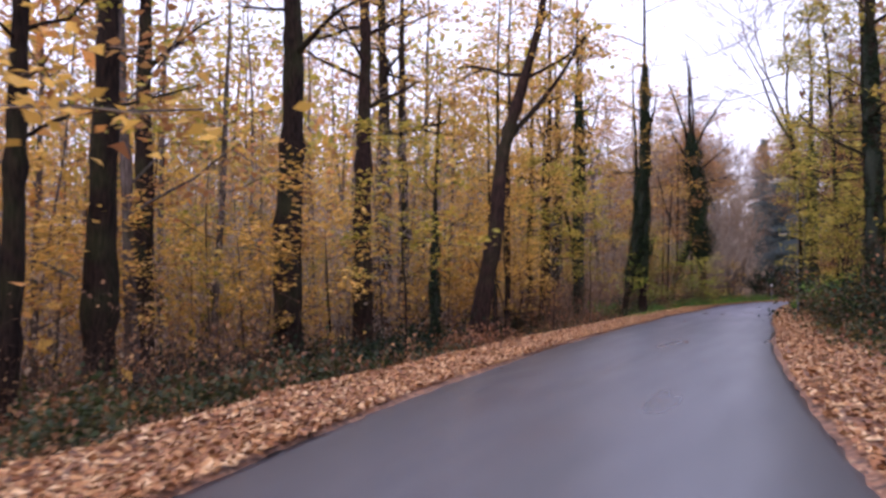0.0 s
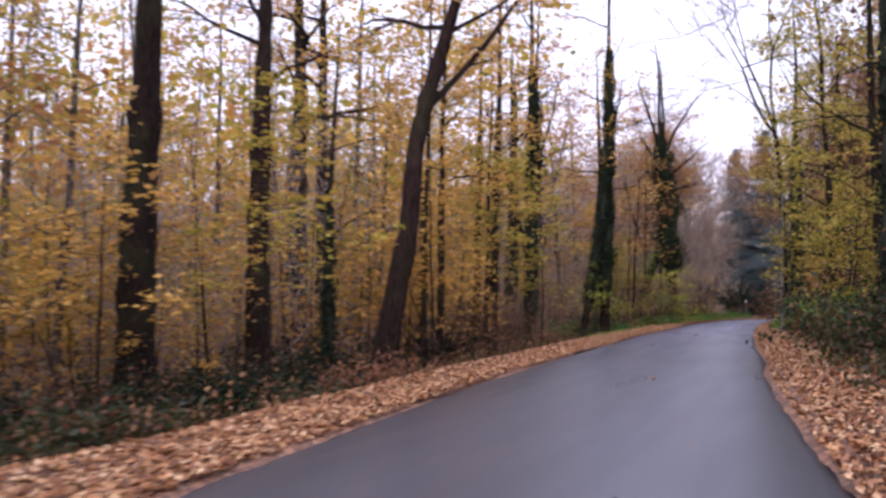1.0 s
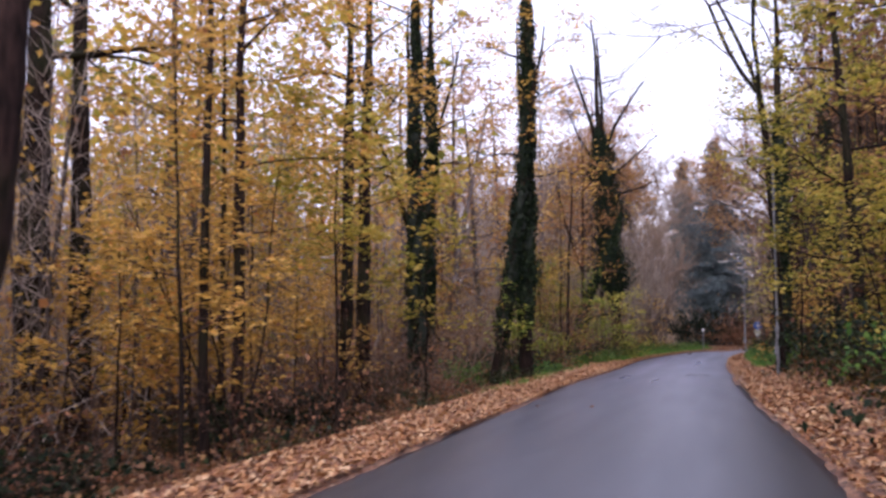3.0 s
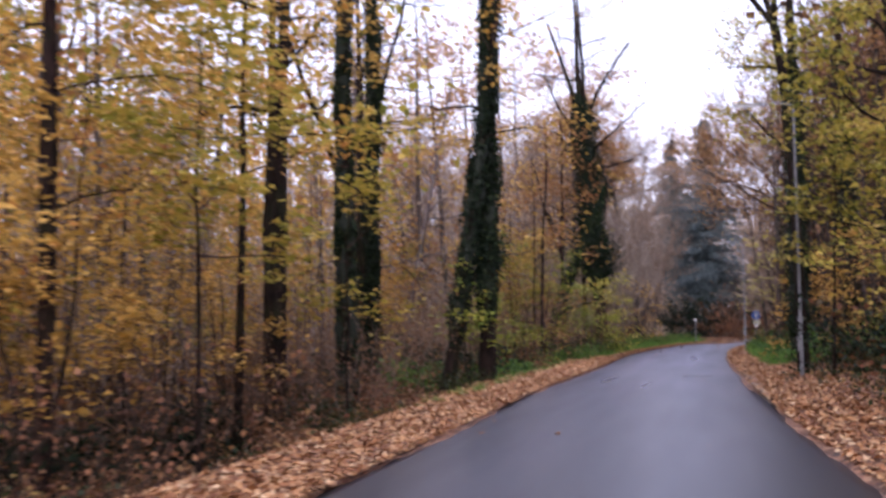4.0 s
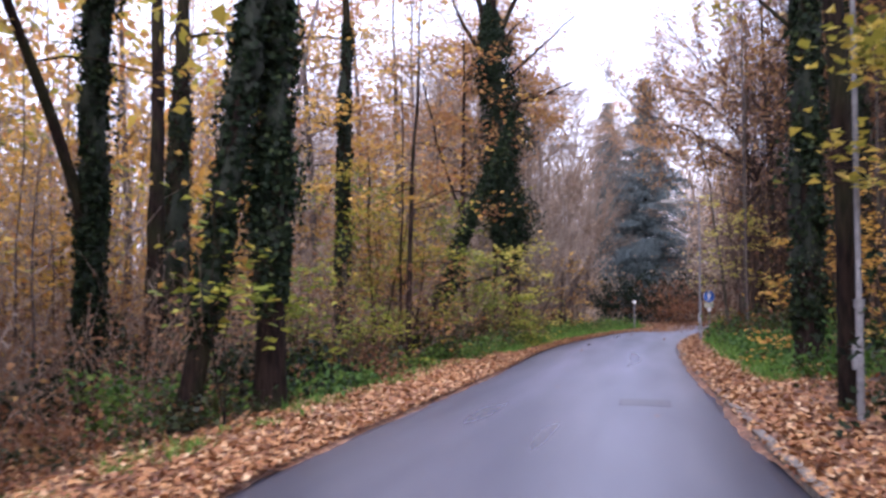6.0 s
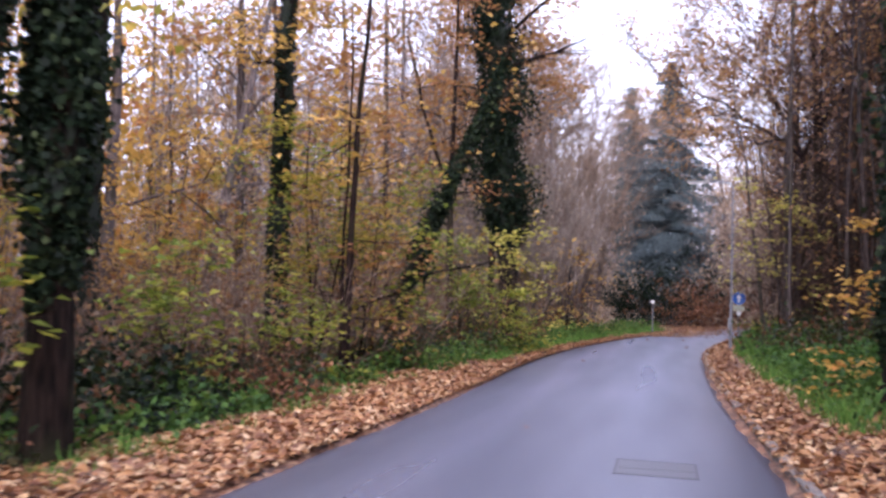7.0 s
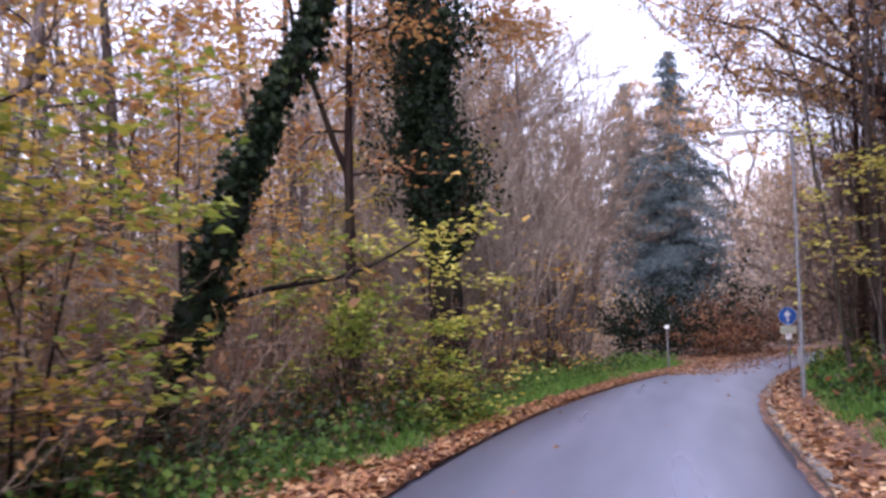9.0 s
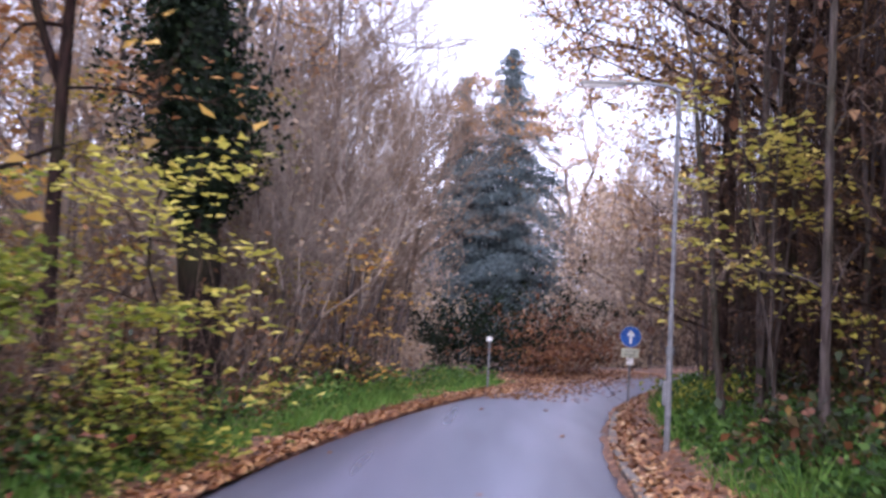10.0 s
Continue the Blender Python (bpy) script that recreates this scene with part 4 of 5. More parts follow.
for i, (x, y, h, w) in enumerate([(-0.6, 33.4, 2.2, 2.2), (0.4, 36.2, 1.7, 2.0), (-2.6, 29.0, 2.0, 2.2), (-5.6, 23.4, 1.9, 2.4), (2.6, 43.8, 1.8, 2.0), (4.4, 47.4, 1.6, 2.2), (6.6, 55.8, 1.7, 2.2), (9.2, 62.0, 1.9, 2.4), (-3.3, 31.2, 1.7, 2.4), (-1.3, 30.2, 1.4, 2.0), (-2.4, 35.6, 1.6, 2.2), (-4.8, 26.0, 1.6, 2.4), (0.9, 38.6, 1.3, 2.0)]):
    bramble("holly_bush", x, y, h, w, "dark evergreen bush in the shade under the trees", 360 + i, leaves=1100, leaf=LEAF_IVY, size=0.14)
for i, (x, y, h, w) in enumerate([(11.0, 57.6, 1.2, 2.2), (10.4, 59.2, 1.4, 2.4), (11.9, 59.4, 0.8, 1.6), (10.8, 62.4, 1.3, 2.2), (12.6, 61.6, 0.8, 1.8), (9.4, 55.6, 1.2, 2.2)]):
    bramble("bramble_bush", x, y, h, w, "dark green leafy undergrowth by the verge", 370 + i, leaves=1000, leaf=(LEAF_IVY, LEAF_BRAMBLE, HERB)[i % 3], size=0.14)

dark_spruce = spruce("spruce_tree", 37.0, 78.5, 15, 6.5, "dark spruce deep in the wood on the bank", 64, 0.27)
for x, y, s, a in [(33.5, 69.0, 1.0, 40), (39.5, 84.5, 1.1, 100), (43.0, 90.5, 1.0, 200), (41.0, 76.0, 1.15, 300), (36.5, 66.0, 1.1, 150), (46.5, 84.0, 1.2, 250), (31.0, 61.0, 1.0, 10), (47.5, 95.0, 0.9, 70)]:
    copy_thing(dark_spruce, pose(x, y, float(height(np.array([x]), np.array([y]))[0]), 0, 0, a)).scale = (s, s, s)

edge_tree = tree("bare_tree", 30.6, 81.2, 13, 0.17, "crowded bare brown tree at the edge of the grass bank", 121, limbs=22, limb_from=0.06, limb_len=2.6, leaves=700, size=0.10, bark=BARK_RED, subs=5, twig=7, leaf=LEAF_BROWN, rise=(0.4, 1.5))
for x, y, s, a in [(32.4, 84.2, 1.05, 70), (34.4, 87.0, 0.95, 190), (36.6, 89.8, 1.1, 300), (39.2, 92.6, 1.0, 20), (33.4, 80.6, 1.15, 140), (36.0, 84.8, 1.1, 250), (29.4, 76.6, 0.95, 330), (31.6, 77.4, 1.2, 100), (38.6, 88.0, 1.15, 220), (41.5, 91.5, 1.1, 170), (28.6, 73.4, 1.0, 45), (35.0, 81.8, 1.2, 10)]:
    copy_thing(edge_tree, pose(x, y, float(height(np.array([x]), np.array([y]))[0]), 0, 0, a)).scale = (s, s, s)

variants_sapling = [
    sapling("sapling", -3.0, 24.0, 5.5, "thin sapling with yellow leaves", 71, leaves=1250, size=0.13, limb_len=2.0, lo=0.35),
    sapling("sapling", 2.7, 37.6, 7.5, "slim upright sapling with yellow leaves", 72, leaves=1550, size=0.13, limbs=18, dia=0.10, limb_len=2.0, lo=0.3),
    sapling("sapling", 3.2, 41.5, 6.5, "several-stemmed sapling with yellow leaves", 73, leaves=1600, size=0.13, stems=3, limbs=20, lo=0.3),
    sapling("sapling", 14.1, 64.8, 8.0, "slim brown sapling with orange leaves", 74, leaves=1300, leaf=LEAF_ORANGE, limbs=14, dia=0.09, bark=BARK_RED),
    sapling("sapling", 7.2, 48.2, 6.0, "sapling with yellow-green leaves", 75, leaves=1450, size=0.13, leaf=LEAF_LIME, limb_len=2.0, lo=0.35),
    sapling("sapling", 4.6, 50.6, 5.0, "sapling with golden yellow leaves", 76, leaves=1600, leaf=LEAF_YELLOW, stems=2),
]
variants_brush = [
    brush("hazel_thicket", -4.0, 18.0, 2.3, 2.6, "thicket of brown rods with withered leaves", 81, leaves=500),
    brush("hazel_thicket", 4.0, 39.0, 2.8, 2.4, "thicket of thin brown stems with rust-brown leaves", 82, leaf=LEAF_RUST, leaves=420),
    brush("hazel_thicket", 16.4, 72.6, 2.6, 2.8, "tangle of brown twigs with few leaves", 83, stems=64),
    brush("hazel_thicket", 12.0, 60.5, 2.0, 2.4, "low brown thicket with withered leaves", 84),
]
pale_brush = [
    brush("hazel_thicket", 14.6, 69.8, 2.4, 2.6, "pale brown thicket with dry tan leaves", 85, leaves=420, leaf=LEAF_BROWN, twig=TWIG_MID),
    brush("hazel_thicket", 12.0, 73.0, 2.8, 2.8, "tall thicket of pale brown stems with dry leaves", 86, leaves=300, leaf=LEAF_DRY_HAZED, twig=TWIG_MID),
]
variants_bramble = [
    bramble("bramble_bush", -3.4, 15.0, 0.8, 1.9, "low bramble with dark green and red leaves", 91, leaves=640, size=0.12),
    bramble("bramble_bush", -1.8, 20.5, 1.0, 1.7, "bramble bush with green and brown leaves", 92, leaves=640, size=0.12),
    bramble("bramble_bush", 1.0, 27.8, 0.7, 2.0, "low brambles with withered brown leaves", 93, leaf=LEAF_RUST, leaves=760, size=0.10),
]
variants_wood = [
    tree("beech_tree", -12.0, 38.0, 16, 0.36, "beech in the wood with yellow leaves", 101, bark=BARK_MID, twig_bark=TWIG_MID, limbs=12, limb_from=0.12, leaves=1900, size=0.21, spread=0.6, subs=3, twig=2),
    tree("beech_tree", -6.0, 52.0, 17, 0.32, "beech in the wood with orange leaves", 102, bark=BARK_MID, twig_bark=TWIG_MID, limbs=12, limb_from=0.12, leaves=1900, size=0.21, leaf=LEAF_ORANGE, spread=0.6, subs=3, twig=2),
    tree("beech_tree", 0.5, 58.0, 15, 0.28, "beech in the wood with green-yellow leaves", 103, bark=BARK_MID, twig_bark=TWIG_MID, limbs=13, limb_from=0.1, leaves=1900, size=0.21, leaf=LEAF_LIME, spread=0.6, subs=3, twig=2),
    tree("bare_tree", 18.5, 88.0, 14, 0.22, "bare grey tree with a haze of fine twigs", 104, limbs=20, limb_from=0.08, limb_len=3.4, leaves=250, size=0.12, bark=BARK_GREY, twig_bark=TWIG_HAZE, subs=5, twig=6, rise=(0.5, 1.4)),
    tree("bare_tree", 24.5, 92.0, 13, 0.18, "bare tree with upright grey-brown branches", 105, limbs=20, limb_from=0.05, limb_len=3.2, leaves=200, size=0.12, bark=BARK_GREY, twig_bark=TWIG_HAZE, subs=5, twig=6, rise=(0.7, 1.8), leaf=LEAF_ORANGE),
    tree("bare_tree", 34.0, 77.0, 14, 0.24, "bare brown tree in dense wood", 106, limbs=18, limb_from=0.1, limb_len=3.6, leaves=900, size=0.16, bark=BARK_RED, subs=4, twig=5, leaf=LEAF_ORANGE),
]


crowns = [
    bare_crown("bare_tree", 20.6, 95.0, 15, 0.34, "tall bare tree with a forked spreading crown", 131, bark=BARK_MID, twig=TWIG_MID),
    bare_crown("bare_tree", 26.2, 99.5, 16, 0.40, "tall bare oak with crooked grey limbs", 132, bark=BARK_MID, twig=TWIG_MID, spread=0.5),
    bare_crown("autumn_tree", 44.0, 101.5, 14, 0.30, "bare-limbed tree with a few orange-brown leaves", 133, bark=BARK_MID, twig=TWIG_MID, leaves=1500, size=0.16),
]
shrubs = [
    bare_shrub("bare_shrub", 23.4, 85.6, 8.0, "tall leafless shrub fanning into fine grey-brown twigs", 141, twig=TWIG_HAZE, bark=BARK_GREY, leaves=120),
    bare_shrub("bare_shrub", 25.6, 90.0, 9.0, "many-stemmed bare shrub with pale brown twigs", 142, twig=TWIG_MID, bark=BARK_GREY, stems=10, leaves=260),
    bare_shrub("bare_shrub", 21.6, 83.4, 6.5, "bare shrub with a few dry olive-tan leaves", 143, twig=TWIG_HAZE, stems=7, leaves=700, leaf=LEAF_DRY_HAZED, lean=0.4),
]
overhang = bare_crown("autumn_tree", 29.4, 77.6, 16, 0.24, "tall bank tree with sparse orange-brown leaves in its crown", 135, bark=BARK_RED, twig=TWIG, leaves=4600, size=0.12, spread=0.5, low=False, clear=0.36)
for x, y, k, a in [(33.8, 81.4, 1.05, 80), (37.6, 87.2, 1.0, 200), (42.2, 92.6, 1.0, 310), (30.2, 68.0, 1.1, 150)]:
    copy_thing(overhang, pose(x, y, float(height(np.array([x]), np.array([y]))[0]), 0, 0, a)).scale = (k, k, k)
for x, y, k, tilt, a in [(34.4, 84.4, 1.1, -5, 10), (36.8, 88.0, 1.1, -4, 25)]:
    copy_thing(overhang, pose(x, y, float(height(np.array([x]), np.array([y]))[0]) - 0.1, 0, tilt, a)).scale = (k, k, k)


def scatter(kinds, count, box, keep, seed, gap, scale=(0.8, 1.2)):
    """Copies of the kinds at random free places within a box."""
    rng = np.random.default_rng(seed)
    placed, tries = [], 0
    while len(placed) < count and tries < 60:
        tries += 1
        x, y = rng.uniform(box[0], box[1], 400), rng.uniform(box[2], box[3], 400)
        el, er = beyond(x, y, EDGE_L, 1), beyond(x, y, EDGE_R, -1)
        ok = keep(x, y, el, er)
        z = height(x, y, el, er)
        for a, b, c in zip(x[ok], y[ok], z[ok]):
            if len(placed) < count and all((a - p) ** 2 + (b - q) ** 2 > gap * gap for p, q in placed):
                placed.append((a, b))
                k = kinds[int(rng.integers(0, len(kinds)))]
                o = copy_thing(k, pose(a, b, c - 0.05, rng.normal(0, 2), rng.normal(0, 2), rng.uniform(0, 360)))
                o.scale = (rng.uniform(*scale),) * 3
    return placed


def glade(x, y):
    """How far a place lies from the open line that runs on past the bend."""
    ax, ay, bx, by = 29.0, 91.0, 46.0, 134.0
    t = np.clip(((x - ax) * (bx - ax) + (y - ay) * (by - ay)) / ((bx - ax) ** 2 + (by - ay) ** 2), 0, 1)
    return np.hypot(x - ax - t * (bx - ax), y - ay - t * (by - ay))


end_wood = lambda x, y, el, er: (np.maximum(el, er) > 5) & (glade(x, y) > 4.6)
left_wood = lambda lo, hi: (lambda x, y, el, er: (el > lo) & (el < hi) & (glade(x, y) > 5))
right_wood = lambda lo, hi: (lambda x, y, el, er: (er > lo) & (er < hi) & (glade(x, y) > 5))
yellow, grey = variants_wood[:3], variants_wood[3:5]
# Unseen trees behind the start, added to confine low sun to the road.
scatter(yellow + variants_wood[5:], 26, (-34, -6, -40, 14), left_wood(3.5, 26), 217, 3.4)
scatter(yellow + variants_wood[5:], 24, (-6, 30, -40, 14), right_wood(3.5, 26), 218, 3.4)
scatter(yellow, 50, (-45, 14, 15, 100), left_wood(9, 48), 201, 3.6)
scatter(grey + variants_wood[1:2] + crowns[:2], 34, (8, 34, 82, 120), left_wood(6, 30), 202, 2.6)
scatter(shrubs, 24, (12, 33, 81, 102), lambda x, y, el, er: (el > 2.4) & (el < 11) & (np.hypot(x - 20, y - 79) > 4.5) & (glade(x, y) > 4.0), 214, 2.2, (0.6, 0.95))
scatter(crowns[:2], 12, (17, 37, 98, 116), end_wood, 213, 3.0, (1.0, 1.2))
scatter(crowns, 22, (36, 70, 98, 128), end_wood, 215, 3.2, (0.75, 1.05))
scatter(shrubs, 16, (36, 62, 99, 118), end_wood, 216, 2.4, (0.7, 1.0))
scatter(variants_wood[3:], 36, (14, 65, 15, 115), right_wood(6, 32), 203, 3.0)
scatter(variants_sapling, 66, (-14, 22, 14, 88), lambda x, y, el, er: (el > np.where((y > 50) & (y < 77), 10.0, np.where(y < 42, 8.5, np.where(y < 50, 5.5, 3.2)))) & (el < 16), 204, 1.7)
scatter(variants_sapling[3:5], 22, (10, 45, 18, 62), right_wood(2.8, 12), 205, 2.2)
scatter(variants_brush, 46, (-14, 26, 10, 62), left_wood(5.0, 15), 206, 1.5, (0.55, 1.0))
scatter(pale_brush[:1], 11, (5, 18, 50, 68), left_wood(3.0, 11), 219, 1.6, (0.7, 1.3))
scatter(pale_brush, 40, (2, 28, 64, 98), left_wood(2.6, 14), 212, 1.6, (0.8, 1.5))
scatter(variants_brush, 28, (8, 46, 12, 98), right_wood(2.6, 12), 207, 1.7)
scatter(variants_bramble, 52, (-10, 18, 6, 60), left_wood(2.2, 9), 208, 1.3, (0.55, 1.05))
scatter(variants_bramble, 26, (8, 30, 60, 95), left_wood(1.7, 5), 210, 1.2)
scatter(variants_brush, 24, (24, 48, 60, 100), right_wood(3.5, 11), 211, 1.4, (0.9, 1.4))
scatter(variants_bramble[:2], 48, (6, 36, 10, 90), right_wood(1.9, 7), 209, 1.2)


# ---------- the wood farther off ----------
def far_places(box, keep, n, rng):
    x, y = rng.uniform(box[0], box[1], n * 6), rng.uniform(box[2], box[3], n * 6)
    el, er = beyond(x, y, EDGE_L, 1), beyond(x, y, EDGE_R, -1)
    ok = np.flatnonzero(keep(x, y, el, er))[:n]
    return x[ok], y[ok], height(x[ok], y[ok], el[ok], er[ok])


def far_foliage(name, label, box, keep, seed, clumps, per, leaf, size, low, high, bias=1.4):
    """Distant foliage that nobody could count."""
    rng = np.random.default_rng(seed)
    x, y, z = far_places(box, keep, clumps, rng)
    c = np.stack([x, y, z + low + (high - low) * rng.uniform(0, 1, len(x)) ** bias], 1)
    c = np.repeat(c, per, 0) + rng.normal(0, 1, (len(c) * per, 3)) * np.array([1.1, 1.1, 0.6])
    g = Geo()
    g.leaves(c, size, rng, 0.4, 0.7)
    tagged(piece(name, g, leaf), label, "foliage", kind="stuff")


def far_stems(name, label, box, keep, seed, count, bark, twigs, tall=(10, 17), haze=0, thick=1.0, fine=0.028):
    """Distant stems with a haze of upright twigs."""
    rng = np.random.default_rng(seed)
    x, y, z = far_places(box, keep, count, rng)
    g, a, b = Geo(), [], []
    for i in range(len(x)):
        h = rng.uniform(*tall)
        p = trunk_line(h, rng.normal(0, 0.05, 2), rng, 7, 0.12) + np.array([x[i], y[i], z[i]])
        g.tube(p, stem_radii(7, rng.uniform(0.04, 0.17) * thick), 4)
        n = haze
        u = rng.uniform(0.08, 1, n)
        o = np.array([at(p, t) for t in u]).reshape(-1, 3)
        w = np.c_[rng.normal(0, 0.6, (n, 2)), rng.uniform(0.2, 1.3, n)]
        o = o + np.c_[rng.normal(0, 0.9, (n, 2)), rng.normal(0, 0.3, n)] * (1.1 - u)[:, None]
        a.append(o)
        b.append(o + w * rng.uniform(0.4, 1.5, (n, 1)))
    tagged(piece(name, g, bark), label, "tree trunks", kind="stuff")
    if haze:
        g = Geo()
        g.slivers(np.concatenate(a), np.concatenate(b), fine, rng)
        tagged(piece("twig_haze", g, twigs), "haze of fine bare twigs among the far stems", "twigs", kind="stuff")


far_foliage("yellow_foliage", "distant yellow foliage in the wood", (-75, 10, 20, 120), left_wood(13, 70), 401, 2200, 13, LEAF_YELLOW, 0.52, 1.0, 12)
far_foliage("yellow_foliage", "yellow and golden foliage between the trunks", (-22, 14, 30, 84), lambda x, y, el, er: (el > np.where((y > 54) | (y < 40), 11.0, 8.5)) & (el < 25), 422, 1100, 14, LEAF_YELLOW, 0.24, 0.6, 9, 1.1)
far_foliage("tan_foliage", "dry tan foliage low between the trunks", (-24, 16, 22, 84), left_wood(10, 28), 423, 1000, 16, LEAF_DRY_HAZED, 0.17, 0.2, 4)
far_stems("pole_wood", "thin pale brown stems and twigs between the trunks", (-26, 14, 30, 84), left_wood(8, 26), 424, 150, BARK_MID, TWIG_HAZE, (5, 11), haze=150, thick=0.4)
far_foliage("brown_foliage", "distant brown undergrowth in the wood", (-75, 25, 15, 125), left_wood(13, 75), 402, 1300, 12, LEAF_DRY_HAZED, 0.50, 0.2, 6)
far_foliage("brown_foliage", "pale brown undergrowth among bare grey stems", (8, 45, 80, 128), left_wood(4.5, 34), 406, 1300, 24, LEAF_DRY_HAZED, 0.22, 0.2, 15)
far_foliage("brown_foliage", "distant brown foliage on the bank", (10, 95, 10, 125), right_wood(8, 50), 403, 1300, 12, LEAF_BROWN, 0.27, 0.2, 9)
far_foliage("brown_foliage", "dense dark brown foliage behind the grass bank", (24, 48, 60, 98), right_wood(5, 20), 407, 2300, 13, LEAF_BROWN, 0.27, 0.2, 18, 0.85)
far_stems("bank_stems", "crowded brown stems and twigs behind the grass bank", (25, 52, 60, 100), right_wood(3.5, 20), 415, 310, BARK_MID, TWIG, (10, 19), haze=170, thick=0.6, fine=0.016)
far_foliage("brown_foliage", "high tangle of dark brown foliage over the grass bank", (26, 52, 70, 100), right_wood(1.6, 14), 417, 1300, 12, LEAF_BROWN, 0.20, 3.5, 16, 0.8)
far_stems("edge_stems", "dense thin stems and twigs along the edge of the bank", (26, 46, 73, 99), right_wood(1.6, 5.0), 418, 75, BARK_MID, TWIG, (8, 14), haze=240, thick=0.4, fine=0.011)
far_foliage("brown_foliage", "dim brown foliage far back in the wood", (-75, 22, 95, 170), left_wood(18, 120), 419, 1300, 12, LEAF_DRY_HAZED, 0.65, 0.2, 12)
far_foliage("dark_foliage", "dark evergreen undergrowth in the wood", (10, 80, 10, 125), right_wood(5, 40), 405, 900, 12, LEAF_BRAMBLE, 0.25, 0.2, 5)
far_foliage("brown_foliage", "distant brown foliage beyond the bend", (-20, 90, 97, 160), end_wood, 404, 850, 26, LEAF_DRY_HAZED, 0.26, 0.2, 10)
far_foliage("brown_foliage", "pale brown thicket beyond the bend", (33, 64, 99, 126), end_wood, 410, 1300, 26, LEAF_DRY_HAZED, 0.22, 0.2, 8)
far_foliage("brown_foliage", "hazy brown crowns beyond the bend", (38, 72, 103, 135), end_wood, 420, 850, 24, LEAF_DRY_HAZED, 0.24, 2, 11, 0.9)
far_foliage("brown_foliage", "high brown crowns deep in the wood", (-32, 8, 70, 116), left_wood(13, 46), 421, 380, 12, LEAF_ORANGE, 0.42, 6, 20, 1.0)
far_foliage("high_canopy", "high yellow-brown canopy over the wood", (-40, 10, 46, 80), left_wood(4, 30), 408, 220, 12, LEAF_LIME, 0.42, 8, 18)
# Mostly unseen: added overhead to cut the sky light on the wood.
far_foliage("high_canopy", "added brown canopy overhead, shading the bank", (5, 60, -5, 100), right_wood(3, 26), 409, 450, 12, LEAF_BROWN, 0.55, 13, 18)
# Bark and twigs paler than the near trunks, standing in for mist.
far_stems("far_stems", "distant grey-brown tree stems in the wood", (-75, 10, 20, 120), left_wood(14, 70), 411, 300, BARK_MID, TWIG_MID, haze=70)
far_stems("far_stems", "brown tree stems crowded on the bank", (16, 75, 20, 112), right_wood(6, 34), 412, 330, BARK_RED, TWIG, haze=90)
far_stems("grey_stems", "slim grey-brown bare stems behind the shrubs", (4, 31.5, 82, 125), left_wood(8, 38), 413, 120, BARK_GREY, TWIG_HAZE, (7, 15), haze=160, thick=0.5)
far_foliage("brown_foliage", "pale brown wood closing the view behind the spruce", (20, 95, 138, 170), end_wood, 425, 1900, 28, LEAF_DRY_HAZED, 0.34, 0.2, 15, 1.2)
far_stems("far_stems", "tall grey stems behind the spruce", (20, 95, 138, 165), end_wood, 426, 150, BARK_GREY, TWIG_HAZED, (13, 19), haze=60, thick=1.1)
far_foliage("brown_foliage", "low brown thicket beside the glade", (33, 62, 104, 130), lambda x, y, el, er: (np.maximum(el, er) > 4) & (glade(x, y) > 2.2), 427, 900, 22, LEAF_DRY_HAZED, 0.2, 0.1, 3.5)
far_stems("grey_stems", "distant grey bare stems beyond the bend", (-10, 90, 104, 150), end_wood, 414, 200, BARK_GREY, TWIG_HAZED, (8, 15), haze=70, thick=0.7)


# ---------- leaves on the ground, grass ----------
def along(line, n, rng, y0, y1):
    """n places along a line between two values of y, with the way across it."""
    ok = np.flatnonzero((line[:, 1] > y0) & (line[:, 1] < y1))
    i = rng.choice(ok, n)
    t = np.gradient(line, axis=0)[i]
    t /= np.linalg.norm(t, axis=1)[:, None]
    return line[i] + t * rng.uniform(-0.25, 0.25, (n, 1)), np.stack([-t[:, 1], t[:, 0]], 1)


def litter(name, label, line, side, n, y0, y1, dist, seed, size=0.11):
    rng = np.random.default_rng(seed)
    p, w = along(line, n, rng, y0, y1)
    d = dist(rng, n)
    q = p + w * (side * d)[:, None]
    z = np.where(d > 0.2, height(q[:, 0], q[:, 1]), 0.02 + 0.016 * np.clip(q[:, 1] - 90, 0, 60)) + rng.uniform(0.015, 0.05, n)
    g = Geo()
    g.leaves(np.c_[q, z], size, rng, 0.72, 0.75)
    return tagged(piece(name, g, LITTER), label, "fallen leaves", kind="stuff")


litter("leaf_litter", "fallen orange, tan and brown leaves on the verge", EDGE_L, 1, 42000, -2, 65, lambda r, n: np.abs(r.normal(0, 0.95, n)) - 0.05, 501, 0.10)
litter("leaf_litter", "thin line of fallen leaves at the road's edge", EDGE_L, 1, 7000, 63, 95, lambda r, n: np.abs(r.normal(0, 0.30, n)) - 0.08, 502)
litter("leaf_litter", "fallen brown leaves on the bank beside the road", EDGE_R, -1, 22000, 2, 66, lambda r, n: np.abs(r.normal(0.3, 1.0, n)) + 0.0, 503)
litter("leaf_litter", "scattered fallen leaves in the grass", EDGE_R, -1, 1800, 64, 92, lambda r, n: np.abs(r.normal(0.3, 0.6, n)) + 0.05, 504)
litter("leaf_litter", "fallen leaves over the junction", EDGE_L, 1, 7000, 86, 101, lambda r, n: r.normal(0.2, 1.1, n), 505)


litter("leaf_litter", "fallen brown leaves under the trees", EDGE_L, 1, 26000, 3, 64, lambda r, n: r.uniform(1.2, 10.5, n), 506, 0.13)
